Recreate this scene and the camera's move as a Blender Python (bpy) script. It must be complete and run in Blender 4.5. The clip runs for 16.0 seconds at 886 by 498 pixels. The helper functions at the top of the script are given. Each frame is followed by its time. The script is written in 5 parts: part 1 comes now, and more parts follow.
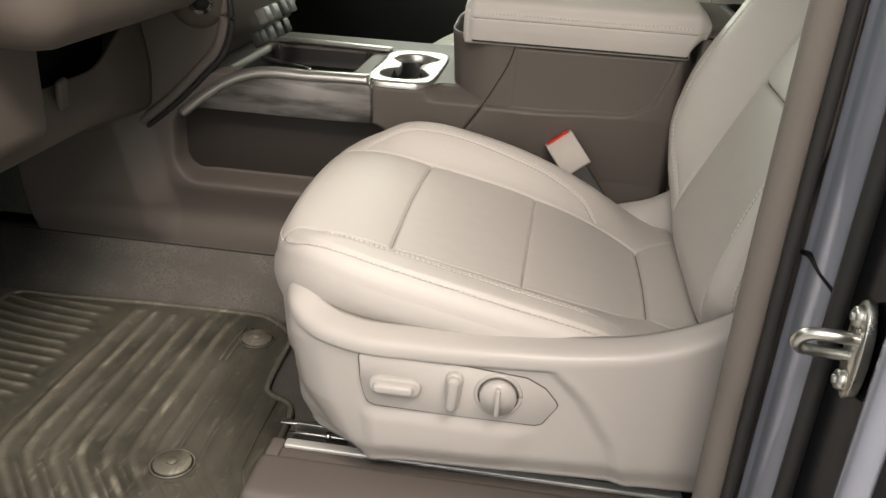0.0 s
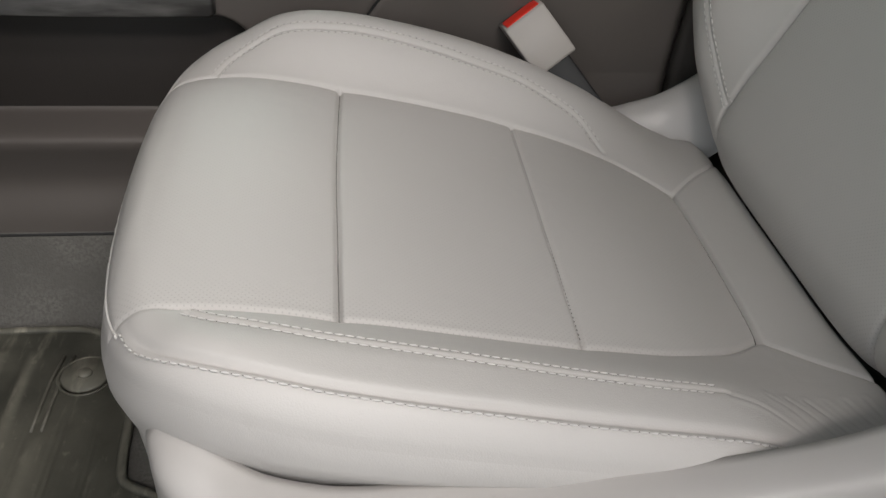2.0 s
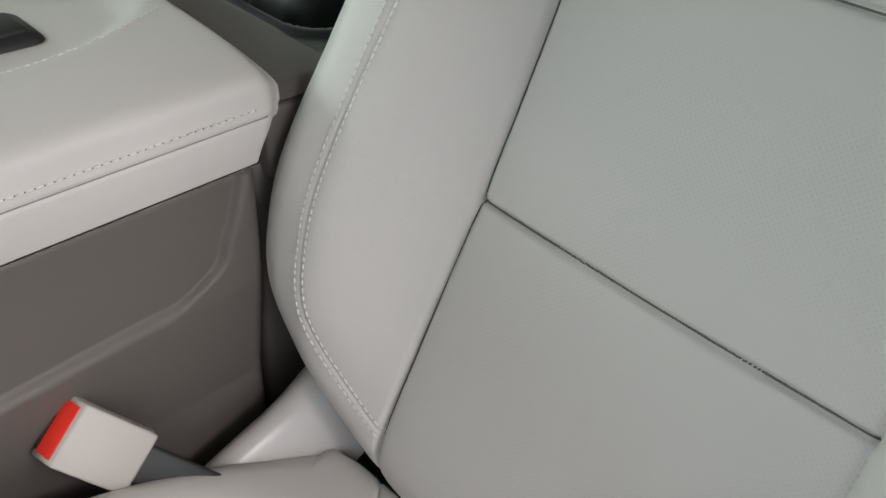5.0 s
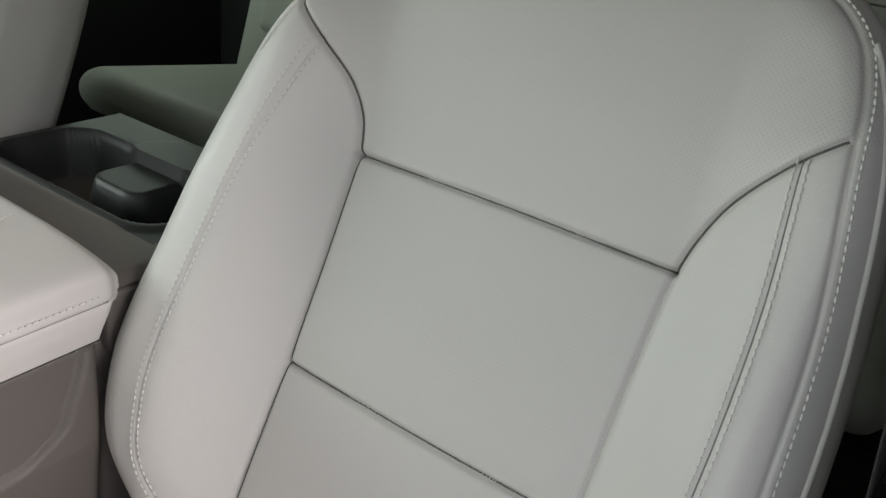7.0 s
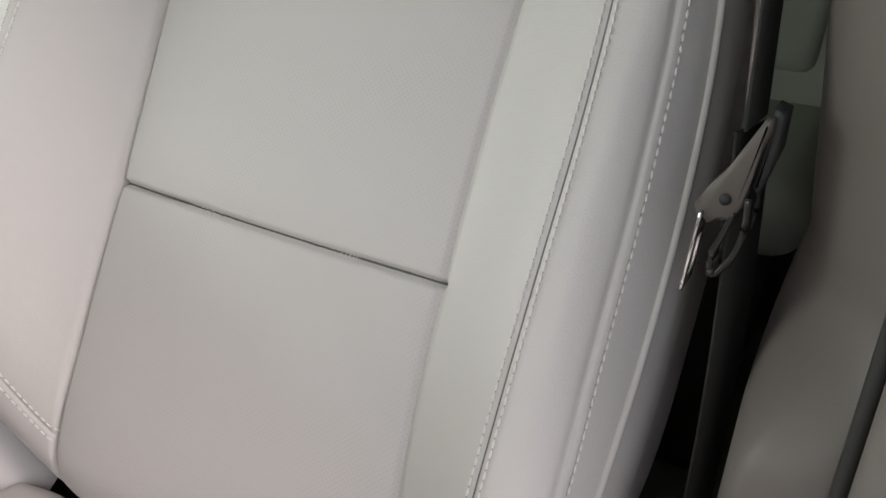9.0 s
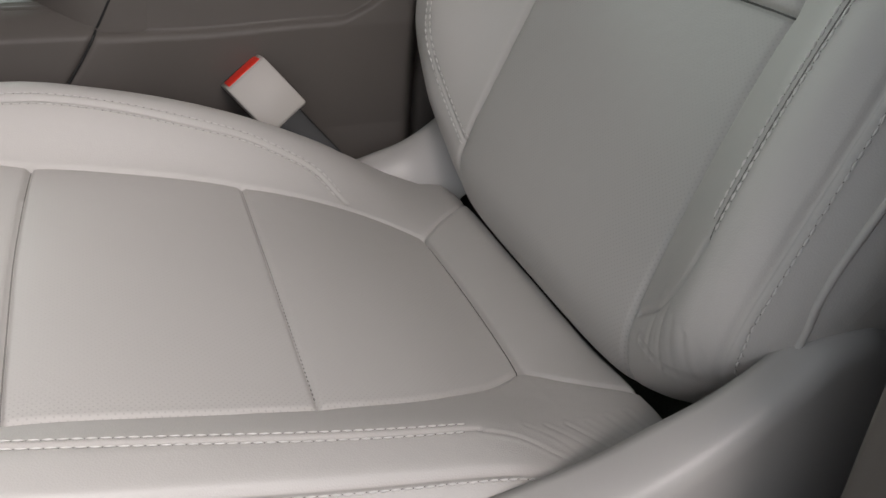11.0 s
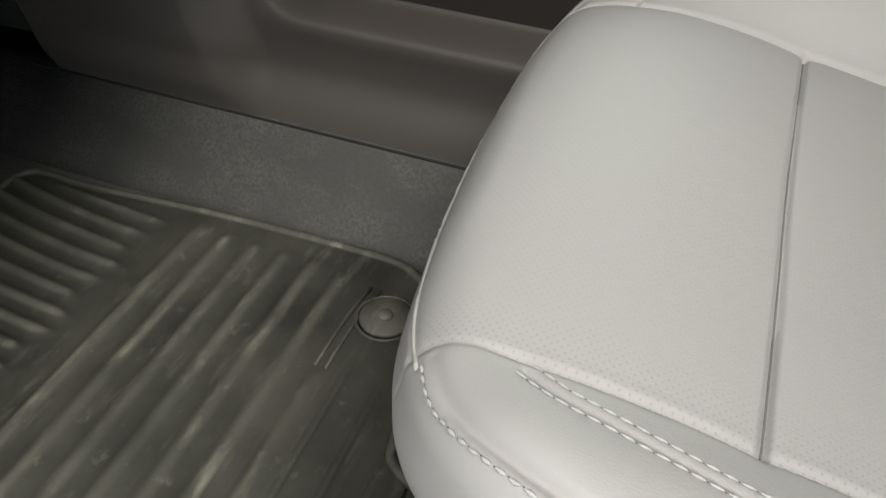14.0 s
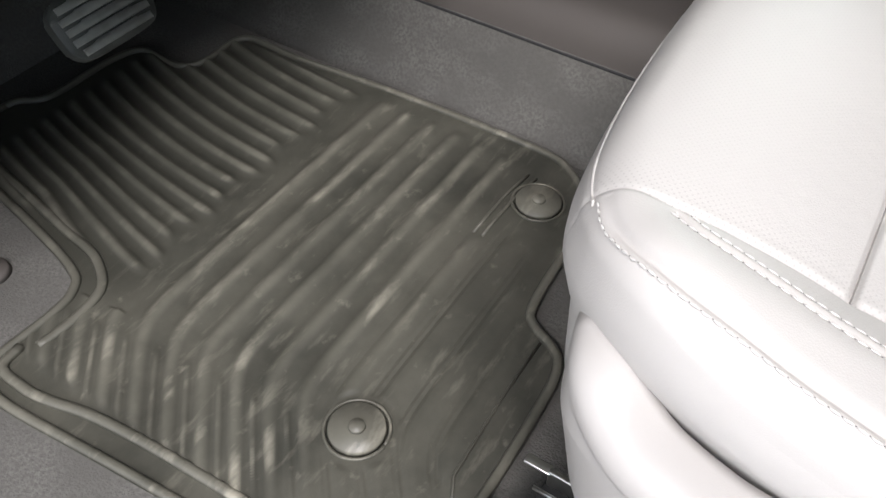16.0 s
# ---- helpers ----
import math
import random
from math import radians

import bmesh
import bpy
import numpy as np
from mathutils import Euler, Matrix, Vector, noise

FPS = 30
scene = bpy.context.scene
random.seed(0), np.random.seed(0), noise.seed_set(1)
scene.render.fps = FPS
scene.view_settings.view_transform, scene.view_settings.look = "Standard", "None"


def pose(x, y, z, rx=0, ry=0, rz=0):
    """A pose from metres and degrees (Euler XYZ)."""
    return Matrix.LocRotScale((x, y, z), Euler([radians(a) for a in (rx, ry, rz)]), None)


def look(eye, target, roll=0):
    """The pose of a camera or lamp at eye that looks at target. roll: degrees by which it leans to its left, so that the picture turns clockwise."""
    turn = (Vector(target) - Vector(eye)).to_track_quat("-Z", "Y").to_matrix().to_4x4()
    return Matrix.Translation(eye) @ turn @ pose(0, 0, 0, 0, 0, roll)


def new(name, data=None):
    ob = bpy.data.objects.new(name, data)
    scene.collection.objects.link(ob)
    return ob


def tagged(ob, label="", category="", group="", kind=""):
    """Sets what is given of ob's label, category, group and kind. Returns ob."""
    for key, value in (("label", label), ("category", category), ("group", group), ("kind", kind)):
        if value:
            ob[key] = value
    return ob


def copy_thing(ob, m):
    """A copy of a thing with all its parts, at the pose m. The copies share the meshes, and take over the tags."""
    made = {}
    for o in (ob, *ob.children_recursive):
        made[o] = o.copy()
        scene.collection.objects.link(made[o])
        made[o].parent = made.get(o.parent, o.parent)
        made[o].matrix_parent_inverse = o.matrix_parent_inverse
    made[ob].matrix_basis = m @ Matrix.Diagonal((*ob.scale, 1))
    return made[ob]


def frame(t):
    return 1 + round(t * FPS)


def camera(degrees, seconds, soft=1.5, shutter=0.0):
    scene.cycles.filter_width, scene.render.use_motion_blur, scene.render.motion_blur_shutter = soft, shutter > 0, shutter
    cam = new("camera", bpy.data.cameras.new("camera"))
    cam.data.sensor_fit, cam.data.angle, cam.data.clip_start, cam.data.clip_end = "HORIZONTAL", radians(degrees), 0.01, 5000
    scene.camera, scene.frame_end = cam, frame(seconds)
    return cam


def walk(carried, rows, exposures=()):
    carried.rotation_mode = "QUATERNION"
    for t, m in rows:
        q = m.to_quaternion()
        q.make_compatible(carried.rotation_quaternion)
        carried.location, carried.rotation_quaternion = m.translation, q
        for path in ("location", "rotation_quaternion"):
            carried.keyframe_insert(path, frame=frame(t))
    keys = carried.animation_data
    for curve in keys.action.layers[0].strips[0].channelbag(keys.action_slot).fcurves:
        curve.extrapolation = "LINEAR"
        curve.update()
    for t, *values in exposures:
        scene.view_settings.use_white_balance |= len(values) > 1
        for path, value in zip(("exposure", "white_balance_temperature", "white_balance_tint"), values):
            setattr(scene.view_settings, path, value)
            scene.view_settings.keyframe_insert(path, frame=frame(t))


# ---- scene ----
cam = camera(56.60, 16.0)
PATH = [
    (0, (0.1154, -1.092, 0.7987), (0.0102, -0.1873, 0.3857), 3.6),
    (0.5, (0.0563, -0.9615, 0.7355), (0.007, -0.0564, 0.3131), 3.68),
    (1, (0.0273, -0.8445, 0.6996), (0.0414, 0.042, 0.237), 3.64),
    (1.5, (-0.0259, -0.6846, 0.7047), (0.0394, 0.1496, 0.1571), 3.68),
    (2, (-0.0501, -0.568, 0.7234), (0.0621, 0.2286, 0.1295), 3.67),
    (2.5, (-0.068, -0.4227, 0.7111), (0.1125, 0.3559, 0.1101), 3.91),
    (3, (-0.0772, -0.3039, 0.7072), (0.1941, 0.4571, 0.1179), 5.2),
    (3.5, (-0.0727, -0.2334, 0.7229), (0.2841, 0.4872, 0.1284), 5.12),
    (4, (-0.0463, -0.2047, 0.767), (0.3947, 0.4564, 0.16), 3.94),
    (4.5, (-0.028, -0.1977, 0.8214), (0.5194, 0.397, 0.2325), 4.14),
    (5, (0.0418, -0.1679, 0.8898), (0.6234, 0.3711, 0.2804), 4.04),
    (7.5, (-0.0671, -0.3002, 0.9968), (0.7328, 0.1369, 0.5856), 7.6),
    (8, (-0.0821, -0.308, 0.9443), (0.7368, 0.0969, 0.5377), 6.55),
    (8.5, (-0.0613, -0.3296, 0.8552), (0.7672, 0.0658, 0.4588), 5.91),
    (9, (0.002, -0.3584, 0.7971), (0.8066, 0.0589, 0.3746), 3.63),
    (9.5, (0.0273, -0.4154, 0.729), (0.765, 0.1155, 0.3119), 3.11),
    (10, (0.0255, -0.5047, 0.6739), (0.5865, 0.2032, 0.2447), 2.6),
    (12.5, (0.0335, -0.5579, 0.6632), (0.1457, 0.2563, 0.0936), 4.90),
    (13, (0.0193, -0.4685, 0.6486), (-0.0408, 0.3181, 0.0341), 4.18),
    (13.5, (-0.0577, -0.4237, 0.6507), (-0.2253, 0.3084, -0.0095), 4.48),
    (14, (-0.1134, -0.3797, 0.6280), (-0.3610, 0.3258, -0.0360), 2.19),
    (14.5, (-0.1611, -0.3896, 0.6420), (-0.4378, 0.2898, -0.0376), 2.46),
    (15, (-0.1640, -0.4341, 0.6402), (-0.4671, 0.2113, -0.0610), 3.04),
    (15.5, (-0.1503, -0.4672, 0.6408), (-0.4721, 0.1390, -0.0865), 2.84),
    (16, (-0.0973, -0.4936, 0.6820), (-0.4451, 0.0822, -0.0579), 2.01),
]
EXPOSURES = [
    (0.0, 0.34, 7600, 10.5), (0.6, 0.2, 7100, 10), (1.5, -0.12, 6700, 9), (2.5, -0.16, 6450, 4.5), (3.5, 0.25, 6400, 6), (4.4, 0.66, 6450, 9.5), (5.0, 0.62, 6500, 9), (7.5, 0.82, 6700, 12.8), (8.5, 0.95, 6800, 15),
    (9.0, 0.95, 6800, 16.5), (9.5, 0.8, 6800, 15.5), (10.0, 0.75, 6700, 13), (11.0, 0.0, 6600, 10), (12.5, -0.30, 6550, 7.5), (13.0, -0.33, 6500, 5.5), (13.5, -0.58, 6450, 3), (14.0, -0.06, 6500, 3), (14.5, 0.40, 6500, 4.5), (15.0, 0.62, 6300, 8), (16.0, 0.7, 6300, 9),
]
walk(cam, [(t, look(eye, target, roll)) for t, eye, target, roll in PATH], EXPOSURES)

# BODY
# ---- light ----
world = bpy.data.worlds.new("world")
scene.world = world
world.use_nodes = True
wn = world.node_tree
bg = wn.nodes["Background"]
sky = wn.nodes.new("ShaderNodeTexSky")
sky.sky_type = "NISHITA"
sky.sun_disc = False
sky.sun_elevation, sky.sun_rotation = radians(50), radians(200)
pale = wn.nodes.new("ShaderNodeHueSaturation")
pale.inputs["Saturation"].default_value = 0.55
wn.links.new(sky.outputs[0], pale.inputs["Color"])
wn.links.new(pale.outputs[0], bg.inputs[0])
bg.inputs[1].default_value = 0.12


def area(name, where, target, size_x, size_y, power, color):
    data = bpy.data.lights.new(name, "AREA")
    data.shape, data.size, data.size_y, data.energy, data.color = "RECTANGLE", size_x, size_y, power, color
    ob = new(name, data)
    ob.matrix_world = look(where, target)
    return ob


# assumed lights beside the open door, and daylight through the windscreen
area("door_side_light", (0.12, -2.35, 2.5), (0.1, 0.1, 0.4), 0.8, 0.4, 36, (1.0, 0.925, 0.92))
area("door_side_light", (1.1, -1.62, 3.1), (0.0, -0.1, 0.3), 1.2, 0.6, 92, (1.0, 0.945, 0.94))
# low lamp without a known source, added to fill the footwell and trim
area("door_side_light", (-0.35, -3.3, 1.45), (-0.4, -0.2, 0.1), 1.5, 0.9, 9.5, (1.0, 0.97, 0.96))
# fill lamp inside the closed rear side, added to brighten the bench
area("rear_bench_fill", (1.22, 1.5, 1.0), (1.10, 0.3, 0.4), 0.5, 0.35, 0.8, (0.82, 1.0, 0.87))
area("windscreen_light", (-1.35, 0.2, 1.35), (0.1, 0.1, 0.4), 1.3, 0.6, 8.0, (0.87, 1.0, 0.925))
# added at the passenger window opening to lift the armrest top
area("passenger_window_light", (-0.25, 1.50, 0.98), (0.1, 0.45, 0.6), 0.9, 0.4, 7.2, (0.85, 1.0, 0.93))

# ---- materials ----


def material(name, color, rough=0.6, metal=0.0, grain=0.0, grain_scale=400.0, blotch=0.08, blotch_scale=6.0, spec=0.4, detail=None):
    m = bpy.data.materials.new(name)
    m.use_nodes = True
    nt = m.node_tree
    p = nt.nodes["Principled BSDF"]
    p.inputs["Roughness"].default_value = rough
    p.inputs["Metallic"].default_value = metal
    p.inputs["Specular IOR Level"].default_value = spec
    tc = nt.nodes.new("ShaderNodeTexCoord")
    n1 = nt.nodes.new("ShaderNodeTexNoise")
    n1.inputs["Scale"].default_value = blotch_scale
    n1.inputs["Detail"].default_value = 5
    nt.links.new(tc.outputs["Object"], n1.inputs["Vector"])
    ramp = nt.nodes.new("ShaderNodeMixRGB")
    ramp.inputs[1].default_value = (*[c * (1 - blotch) for c in color], 1)
    ramp.inputs[2].default_value = (*[min(1, c * (1 + blotch)) for c in color], 1)
    nt.links.new(n1.outputs["Fac"], ramp.inputs[0])
    nt.links.new(ramp.outputs[0], p.inputs["Base Color"])
    rr = nt.nodes.new("ShaderNodeMath")
    rr.operation = "MULTIPLY_ADD"
    nt.links.new(n1.outputs["Fac"], rr.inputs[0])
    rr.inputs[1].default_value, rr.inputs[2].default_value = 0.16, rough - 0.08
    nt.links.new(rr.outputs[0], p.inputs["Roughness"])
    if grain:
        n2 = nt.nodes.new("ShaderNodeTexVoronoi" if detail == "leather" else "ShaderNodeTexNoise")
        n2.inputs["Scale"].default_value = grain_scale
        nt.links.new(tc.outputs["Object"], n2.inputs["Vector"])
        bump = nt.nodes.new("ShaderNodeBump")
        bump.inputs["Strength"].default_value = grain
        bump.inputs["Distance"].default_value = 0.001
        nt.links.new(n2.outputs[0], bump.inputs["Height"])
        nt.links.new(bump.outputs[0], p.inputs["Normal"])
        if detail == "leather":
            # the hide lies in soft, uneven swells over its padding
            n3 = nt.nodes.new("ShaderNodeTexNoise")
            n3.inputs["Scale"].default_value = 17.0
            n3.inputs["Detail"].default_value = 3
            nt.links.new(tc.outputs["Object"], n3.inputs["Vector"])
            swell = nt.nodes.new("ShaderNodeBump")
            swell.inputs["Strength"].default_value = 0.28
            swell.inputs["Distance"].default_value = 0.006
            nt.links.new(n3.outputs[0], swell.inputs["Height"])
            nt.links.new(swell.outputs[0], bump.inputs["Normal"])
    return m


LEATHER_COLOR = (0.50, 0.478, 0.455)
M_LEATHER = material("leather", LEATHER_COLOR, 0.5, grain=0.12, grain_scale=900, blotch=0.03, detail="leather")


def perforate(name, color, turn, open_most, rim_from, pitch=0.0030):
    """Leather with rows of fine punched holes."""
    m = material(name, color, 0.55, grain=0.10, grain_scale=900, blotch=0.03, detail="leather")
    nt = m.node_tree
    p = nt.nodes["Principled BSDF"]
    tc = nt.nodes.new("ShaderNodeTexCoord")
    mp = nt.nodes.new("ShaderNodeMapping")
    mp.vector_type = "POINT"
    mp.inputs["Rotation"].default_value = (0, -turn, 0)
    nt.links.new(tc.outputs["Object"], mp.inputs["Vector"])
    diag = nt.nodes.new("ShaderNodeMapping")
    diag.inputs["Rotation"].default_value = (0, 0, radians(45))
    diag.inputs["Scale"].default_value = (1 / pitch, 1 / pitch, 1 / pitch)
    nt.links.new(mp.outputs[0], diag.inputs["Vector"])
    frac = nt.nodes.new("ShaderNodeVectorMath")
    frac.operation = "FRACTION"
    nt.links.new(diag.outputs[0], frac.inputs[0])
    sub = nt.nodes.new("ShaderNodeVectorMath")
    sub.operation = "SUBTRACT"
    sub.inputs[1].default_value = (0.5, 0.5, 0.5)
    nt.links.new(frac.outputs[0], sub.inputs[0])
    flat = nt.nodes.new("ShaderNodeVectorMath")
    flat.operation = "MULTIPLY"
    flat.inputs[1].default_value = (1, 1, 0)
    nt.links.new(sub.outputs[0], flat.inputs[0])
    ln = nt.nodes.new("ShaderNodeVectorMath")
    ln.operation = "LENGTH"
    nt.links.new(flat.outputs[0], ln.inputs[0])
    hole = nt.nodes.new("ShaderNodeMapRange")
    hole.inputs["From Min"].default_value, hole.inputs["From Max"].default_value = 0.12, 0.24
    hole.inputs["To Min"].default_value, hole.inputs["To Max"].default_value = 1.0, 0.0
    nt.links.new(ln.outputs["Value"], hole.inputs["Value"])
    # hole contrast varies by noise, more at the outer edge, fitted to the camera
    fill = nt.nodes.new("ShaderNodeTexNoise")
    fill.inputs["Scale"].default_value = 9.0
    nt.links.new(tc.outputs["Object"], fill.inputs["Vector"])
    depth = nt.nodes.new("ShaderNodeMapRange")
    depth.inputs["From Min"].default_value, depth.inputs["From Max"].default_value = 0.38, 0.64
    depth.inputs["To Min"].default_value, depth.inputs["To Max"].default_value = 0.02, open_most
    nt.links.new(fill.outputs["Fac"], depth.inputs["Value"])
    sep = nt.nodes.new("ShaderNodeSeparateXYZ")
    nt.links.new(tc.outputs["Object"], sep.inputs[0])
    rim = nt.nodes.new("ShaderNodeMapRange")
    rim.inputs["From Min"].default_value, rim.inputs["From Max"].default_value = rim_from, -0.165
    rim.inputs["To Min"].default_value, rim.inputs["To Max"].default_value = 0.0, 0.20
    nt.links.new(sep.outputs["Y"], rim.inputs["Value"])
    most = nt.nodes.new("ShaderNodeMath")
    most.operation = "MAXIMUM"
    nt.links.new(depth.outputs[0], most.inputs[0])
    nt.links.new(rim.outputs[0], most.inputs[1])
    amount = nt.nodes.new("ShaderNodeMath")
    amount.operation = "MULTIPLY"
    nt.links.new(hole.outputs[0], amount.inputs[0])
    nt.links.new(most.outputs[0], amount.inputs[1])
    mul = nt.nodes.new("ShaderNodeMixRGB")
    mul.blend_type = "MULTIPLY"
    mul.inputs[2].default_value = (0.12, 0.11, 0.10, 1)
    old = p.inputs["Base Color"].links[0].from_socket
    nt.links.new(old, mul.inputs[1])
    nt.links.new(amount.outputs[0], mul.inputs[0])
    nt.links.new(mul.outputs[0], p.inputs["Base Color"])
    return m


M_PERF = perforate("perforated_leather", (0.48, 0.460, 0.438), 0.0, 0.08, -0.135)
M_PERF_BACK = perforate("perforated_back_leather", (0.48, 0.460, 0.438), radians(25.5) - math.pi / 2, 0.13, -0.10)
M_THREAD = material("thread", (0.62, 0.60, 0.575), 0.8, blotch=0.1)
# dark colour stands in for the shade down in the sewn joints
M_SEAM = material("seam_shade", (0.10, 0.095, 0.088), 0.9, blotch=0.15, blotch_scale=60)
# paler version: shade lines in some seams, and dark stitching and needle holes
M_SEAM_SOFT = material("seam_shade_thread", (0.20, 0.19, 0.178), 0.9, blotch=0.15, blotch_scale=60)
M_TRIM = material("seat_trim_plastic", (0.41, 0.391, 0.372), 0.33, grain=0.08, grain_scale=1200, blotch=0.02)
M_BROWN = material("brown_plastic", (0.108, 0.095, 0.086), 0.55, grain=0.15, grain_scale=900, blotch=0.06)
M_STRIP = material("weather_strip_rubber", (0.150, 0.135, 0.122), 0.6, grain=0.3, grain_scale=700, blotch=0.12)
M_PILLAR = material("pillar_plastic", (0.120, 0.105, 0.094), 0.5, grain=0.15, grain_scale=900, blotch=0.06)
M_DASH = material("dash_plastic", (0.108, 0.092, 0.080), 0.6, grain=0.15, grain_scale=900, blotch=0.06)
M_DARK = material("dark_plastic", (0.018, 0.018, 0.018), 0.5, grain=0.1, blotch=0.1)
M_BLACK = material("black_rubber_and_gaps", (0.02, 0.02, 0.02), 0.6, blotch=0.2)
M_CHROME = material("bright_metal", (0.75, 0.75, 0.74), 0.18, metal=1.0, blotch=0.05)
M_SATIN = material("satin_silver", (0.66, 0.66, 0.64), 0.30, metal=0.9, blotch=0.06, blotch_scale=12)
M_SILVER = material("brushed_silver", (0.31, 0.30, 0.29), 0.38, metal=0.8, blotch=0.25, blotch_scale=25)


def streaked(m, dark, scale):
    """Darker drawn-out streaks over a base colour."""
    nt = m.node_tree
    p = nt.nodes["Principled BSDF"]
    tc = nt.nodes.new("ShaderNodeTexCoord")
    mp = nt.nodes.new("ShaderNodeMapping")
    mp.inputs["Scale"].default_value = scale
    nt.links.new(tc.outputs["Object"], mp.inputs["Vector"])
    n = nt.nodes.new("ShaderNodeTexNoise")
    n.inputs["Scale"].default_value = 1.0
    n.inputs["Detail"].default_value = 5
    nt.links.new(mp.outputs[0], n.inputs["Vector"])
    r = nt.nodes.new("ShaderNodeMapRange")
    r.inputs["From Min"].default_value, r.inputs["From Max"].default_value = 0.40, 0.62
    nt.links.new(n.outputs["Fac"], r.inputs["Value"])
    mix = nt.nodes.new("ShaderNodeMixRGB")
    old = p.inputs["Base Color"].links[0].from_socket
    nt.links.new(r.outputs[0], mix.inputs[0])
    nt.links.new(old, mix.inputs[1])
    mix.inputs[2].default_value = (*dark, 1)
    nt.links.new(mix.outputs[0], p.inputs["Base Color"])


streaked(M_SILVER, (0.13, 0.125, 0.12), (9.0, 1.0, 55.0))
M_STEEL = material("zinc_steel", (0.62, 0.62, 0.58), 0.3, metal=1.0, blotch=0.2, blotch_scale=60)
M_MAT = material("mat_rubber", (0.045, 0.0445, 0.036), 0.42, grain=0.2, grain_scale=500, blotch=0.35, blotch_scale=9)


def dusty(m, dust, along):
    """Pale scuffs dragged along one way, and a film of dust, over a base colour."""
    nt = m.node_tree
    p = nt.nodes["Principled BSDF"]
    tc = nt.nodes.new("ShaderNodeTexCoord")
    old = p.inputs["Base Color"].links[0].from_socket
    sep = nt.nodes.new("ShaderNodeSeparateXYZ")
    nt.links.new(tc.outputs["Object"], sep.inputs[0])
    # heel marks lie behind the ribbed front field
    zone = nt.nodes.new("ShaderNodeMapRange")
    zone.inputs["From Min"].default_value, zone.inputs["From Max"].default_value = -0.73, -0.64
    zone.inputs["To Min"].default_value, zone.inputs["To Max"].default_value = 0.2, 1.0
    nt.links.new(sep.outputs["X"], zone.inputs["Value"])
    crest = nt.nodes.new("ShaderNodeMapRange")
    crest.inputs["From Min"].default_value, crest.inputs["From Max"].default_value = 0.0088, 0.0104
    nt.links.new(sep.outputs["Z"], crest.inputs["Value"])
    for scale, lo, hi, most, on_crest in ((along, 0.54, 0.72, 0.75, True), ((3.5, 5.0, 1.0), 0.50, 0.70, 0.30, True), ((60.0, 40.0, 1.0), 0.62, 0.76, 0.28, False), ((6.0, 5.0, 1.0), 0.36, 0.72, 0.22, False), ((70.0, 16.0, 1.0), 0.56, 0.74, 0.22, False)):
        mp = nt.nodes.new("ShaderNodeMapping")
        mp.inputs["Scale"].default_value = scale
        nt.links.new(tc.outputs["Object"], mp.inputs["Vector"])
        n = nt.nodes.new("ShaderNodeTexNoise")
        n.inputs["Scale"].default_value = 1.0
        n.inputs["Detail"].default_value = 6
        n.inputs["Roughness"].default_value = 0.6
        nt.links.new(mp.outputs[0], n.inputs["Vector"])
        r = nt.nodes.new("ShaderNodeMapRange")
        r.inputs["From Min"].default_value, r.inputs["From Max"].default_value = lo, hi
        r.inputs["To Min"].default_value, r.inputs["To Max"].default_value = 0.0, most
        nt.links.new(n.outputs["Fac"], r.inputs["Value"])
        amount = r.outputs[0]
        for factor in ([crest.outputs[0]] if on_crest else []) + [zone.outputs[0]]:
            both = nt.nodes.new("ShaderNodeMath")
            both.operation = "MULTIPLY"
            nt.links.new(amount, both.inputs[0])
            nt.links.new(factor, both.inputs[1])
            amount = both.outputs[0]
        mix = nt.nodes.new("ShaderNodeMixRGB")
        mix.inputs[2].default_value = (*dust, 1)
        nt.links.new(amount, mix.inputs[0])
        nt.links.new(old, mix.inputs[1])
        old = mix.outputs[0]
    nt.links.new(old, p.inputs["Base Color"])


dusty(M_MAT, (0.40, 0.375, 0.30), (28.0, 9.0, 1.0))


def pale_tops(m, color, low, high, most):
    """Colour that turns paler towards the tops of raised ribs."""
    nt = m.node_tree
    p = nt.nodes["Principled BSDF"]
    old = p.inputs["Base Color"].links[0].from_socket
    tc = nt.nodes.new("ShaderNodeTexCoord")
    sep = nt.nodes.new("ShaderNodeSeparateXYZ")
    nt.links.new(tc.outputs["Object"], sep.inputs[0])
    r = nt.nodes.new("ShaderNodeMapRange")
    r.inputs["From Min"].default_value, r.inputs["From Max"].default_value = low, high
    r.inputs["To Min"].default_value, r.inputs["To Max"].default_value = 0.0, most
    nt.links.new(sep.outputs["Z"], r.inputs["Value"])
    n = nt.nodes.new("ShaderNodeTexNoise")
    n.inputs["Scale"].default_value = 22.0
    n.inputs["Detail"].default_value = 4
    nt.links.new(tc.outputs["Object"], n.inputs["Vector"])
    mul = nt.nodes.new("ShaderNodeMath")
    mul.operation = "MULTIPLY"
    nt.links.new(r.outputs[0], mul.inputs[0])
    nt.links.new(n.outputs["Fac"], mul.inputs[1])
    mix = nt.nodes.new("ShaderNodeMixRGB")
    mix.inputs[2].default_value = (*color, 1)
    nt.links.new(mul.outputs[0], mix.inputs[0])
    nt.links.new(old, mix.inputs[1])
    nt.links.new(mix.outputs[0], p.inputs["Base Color"])


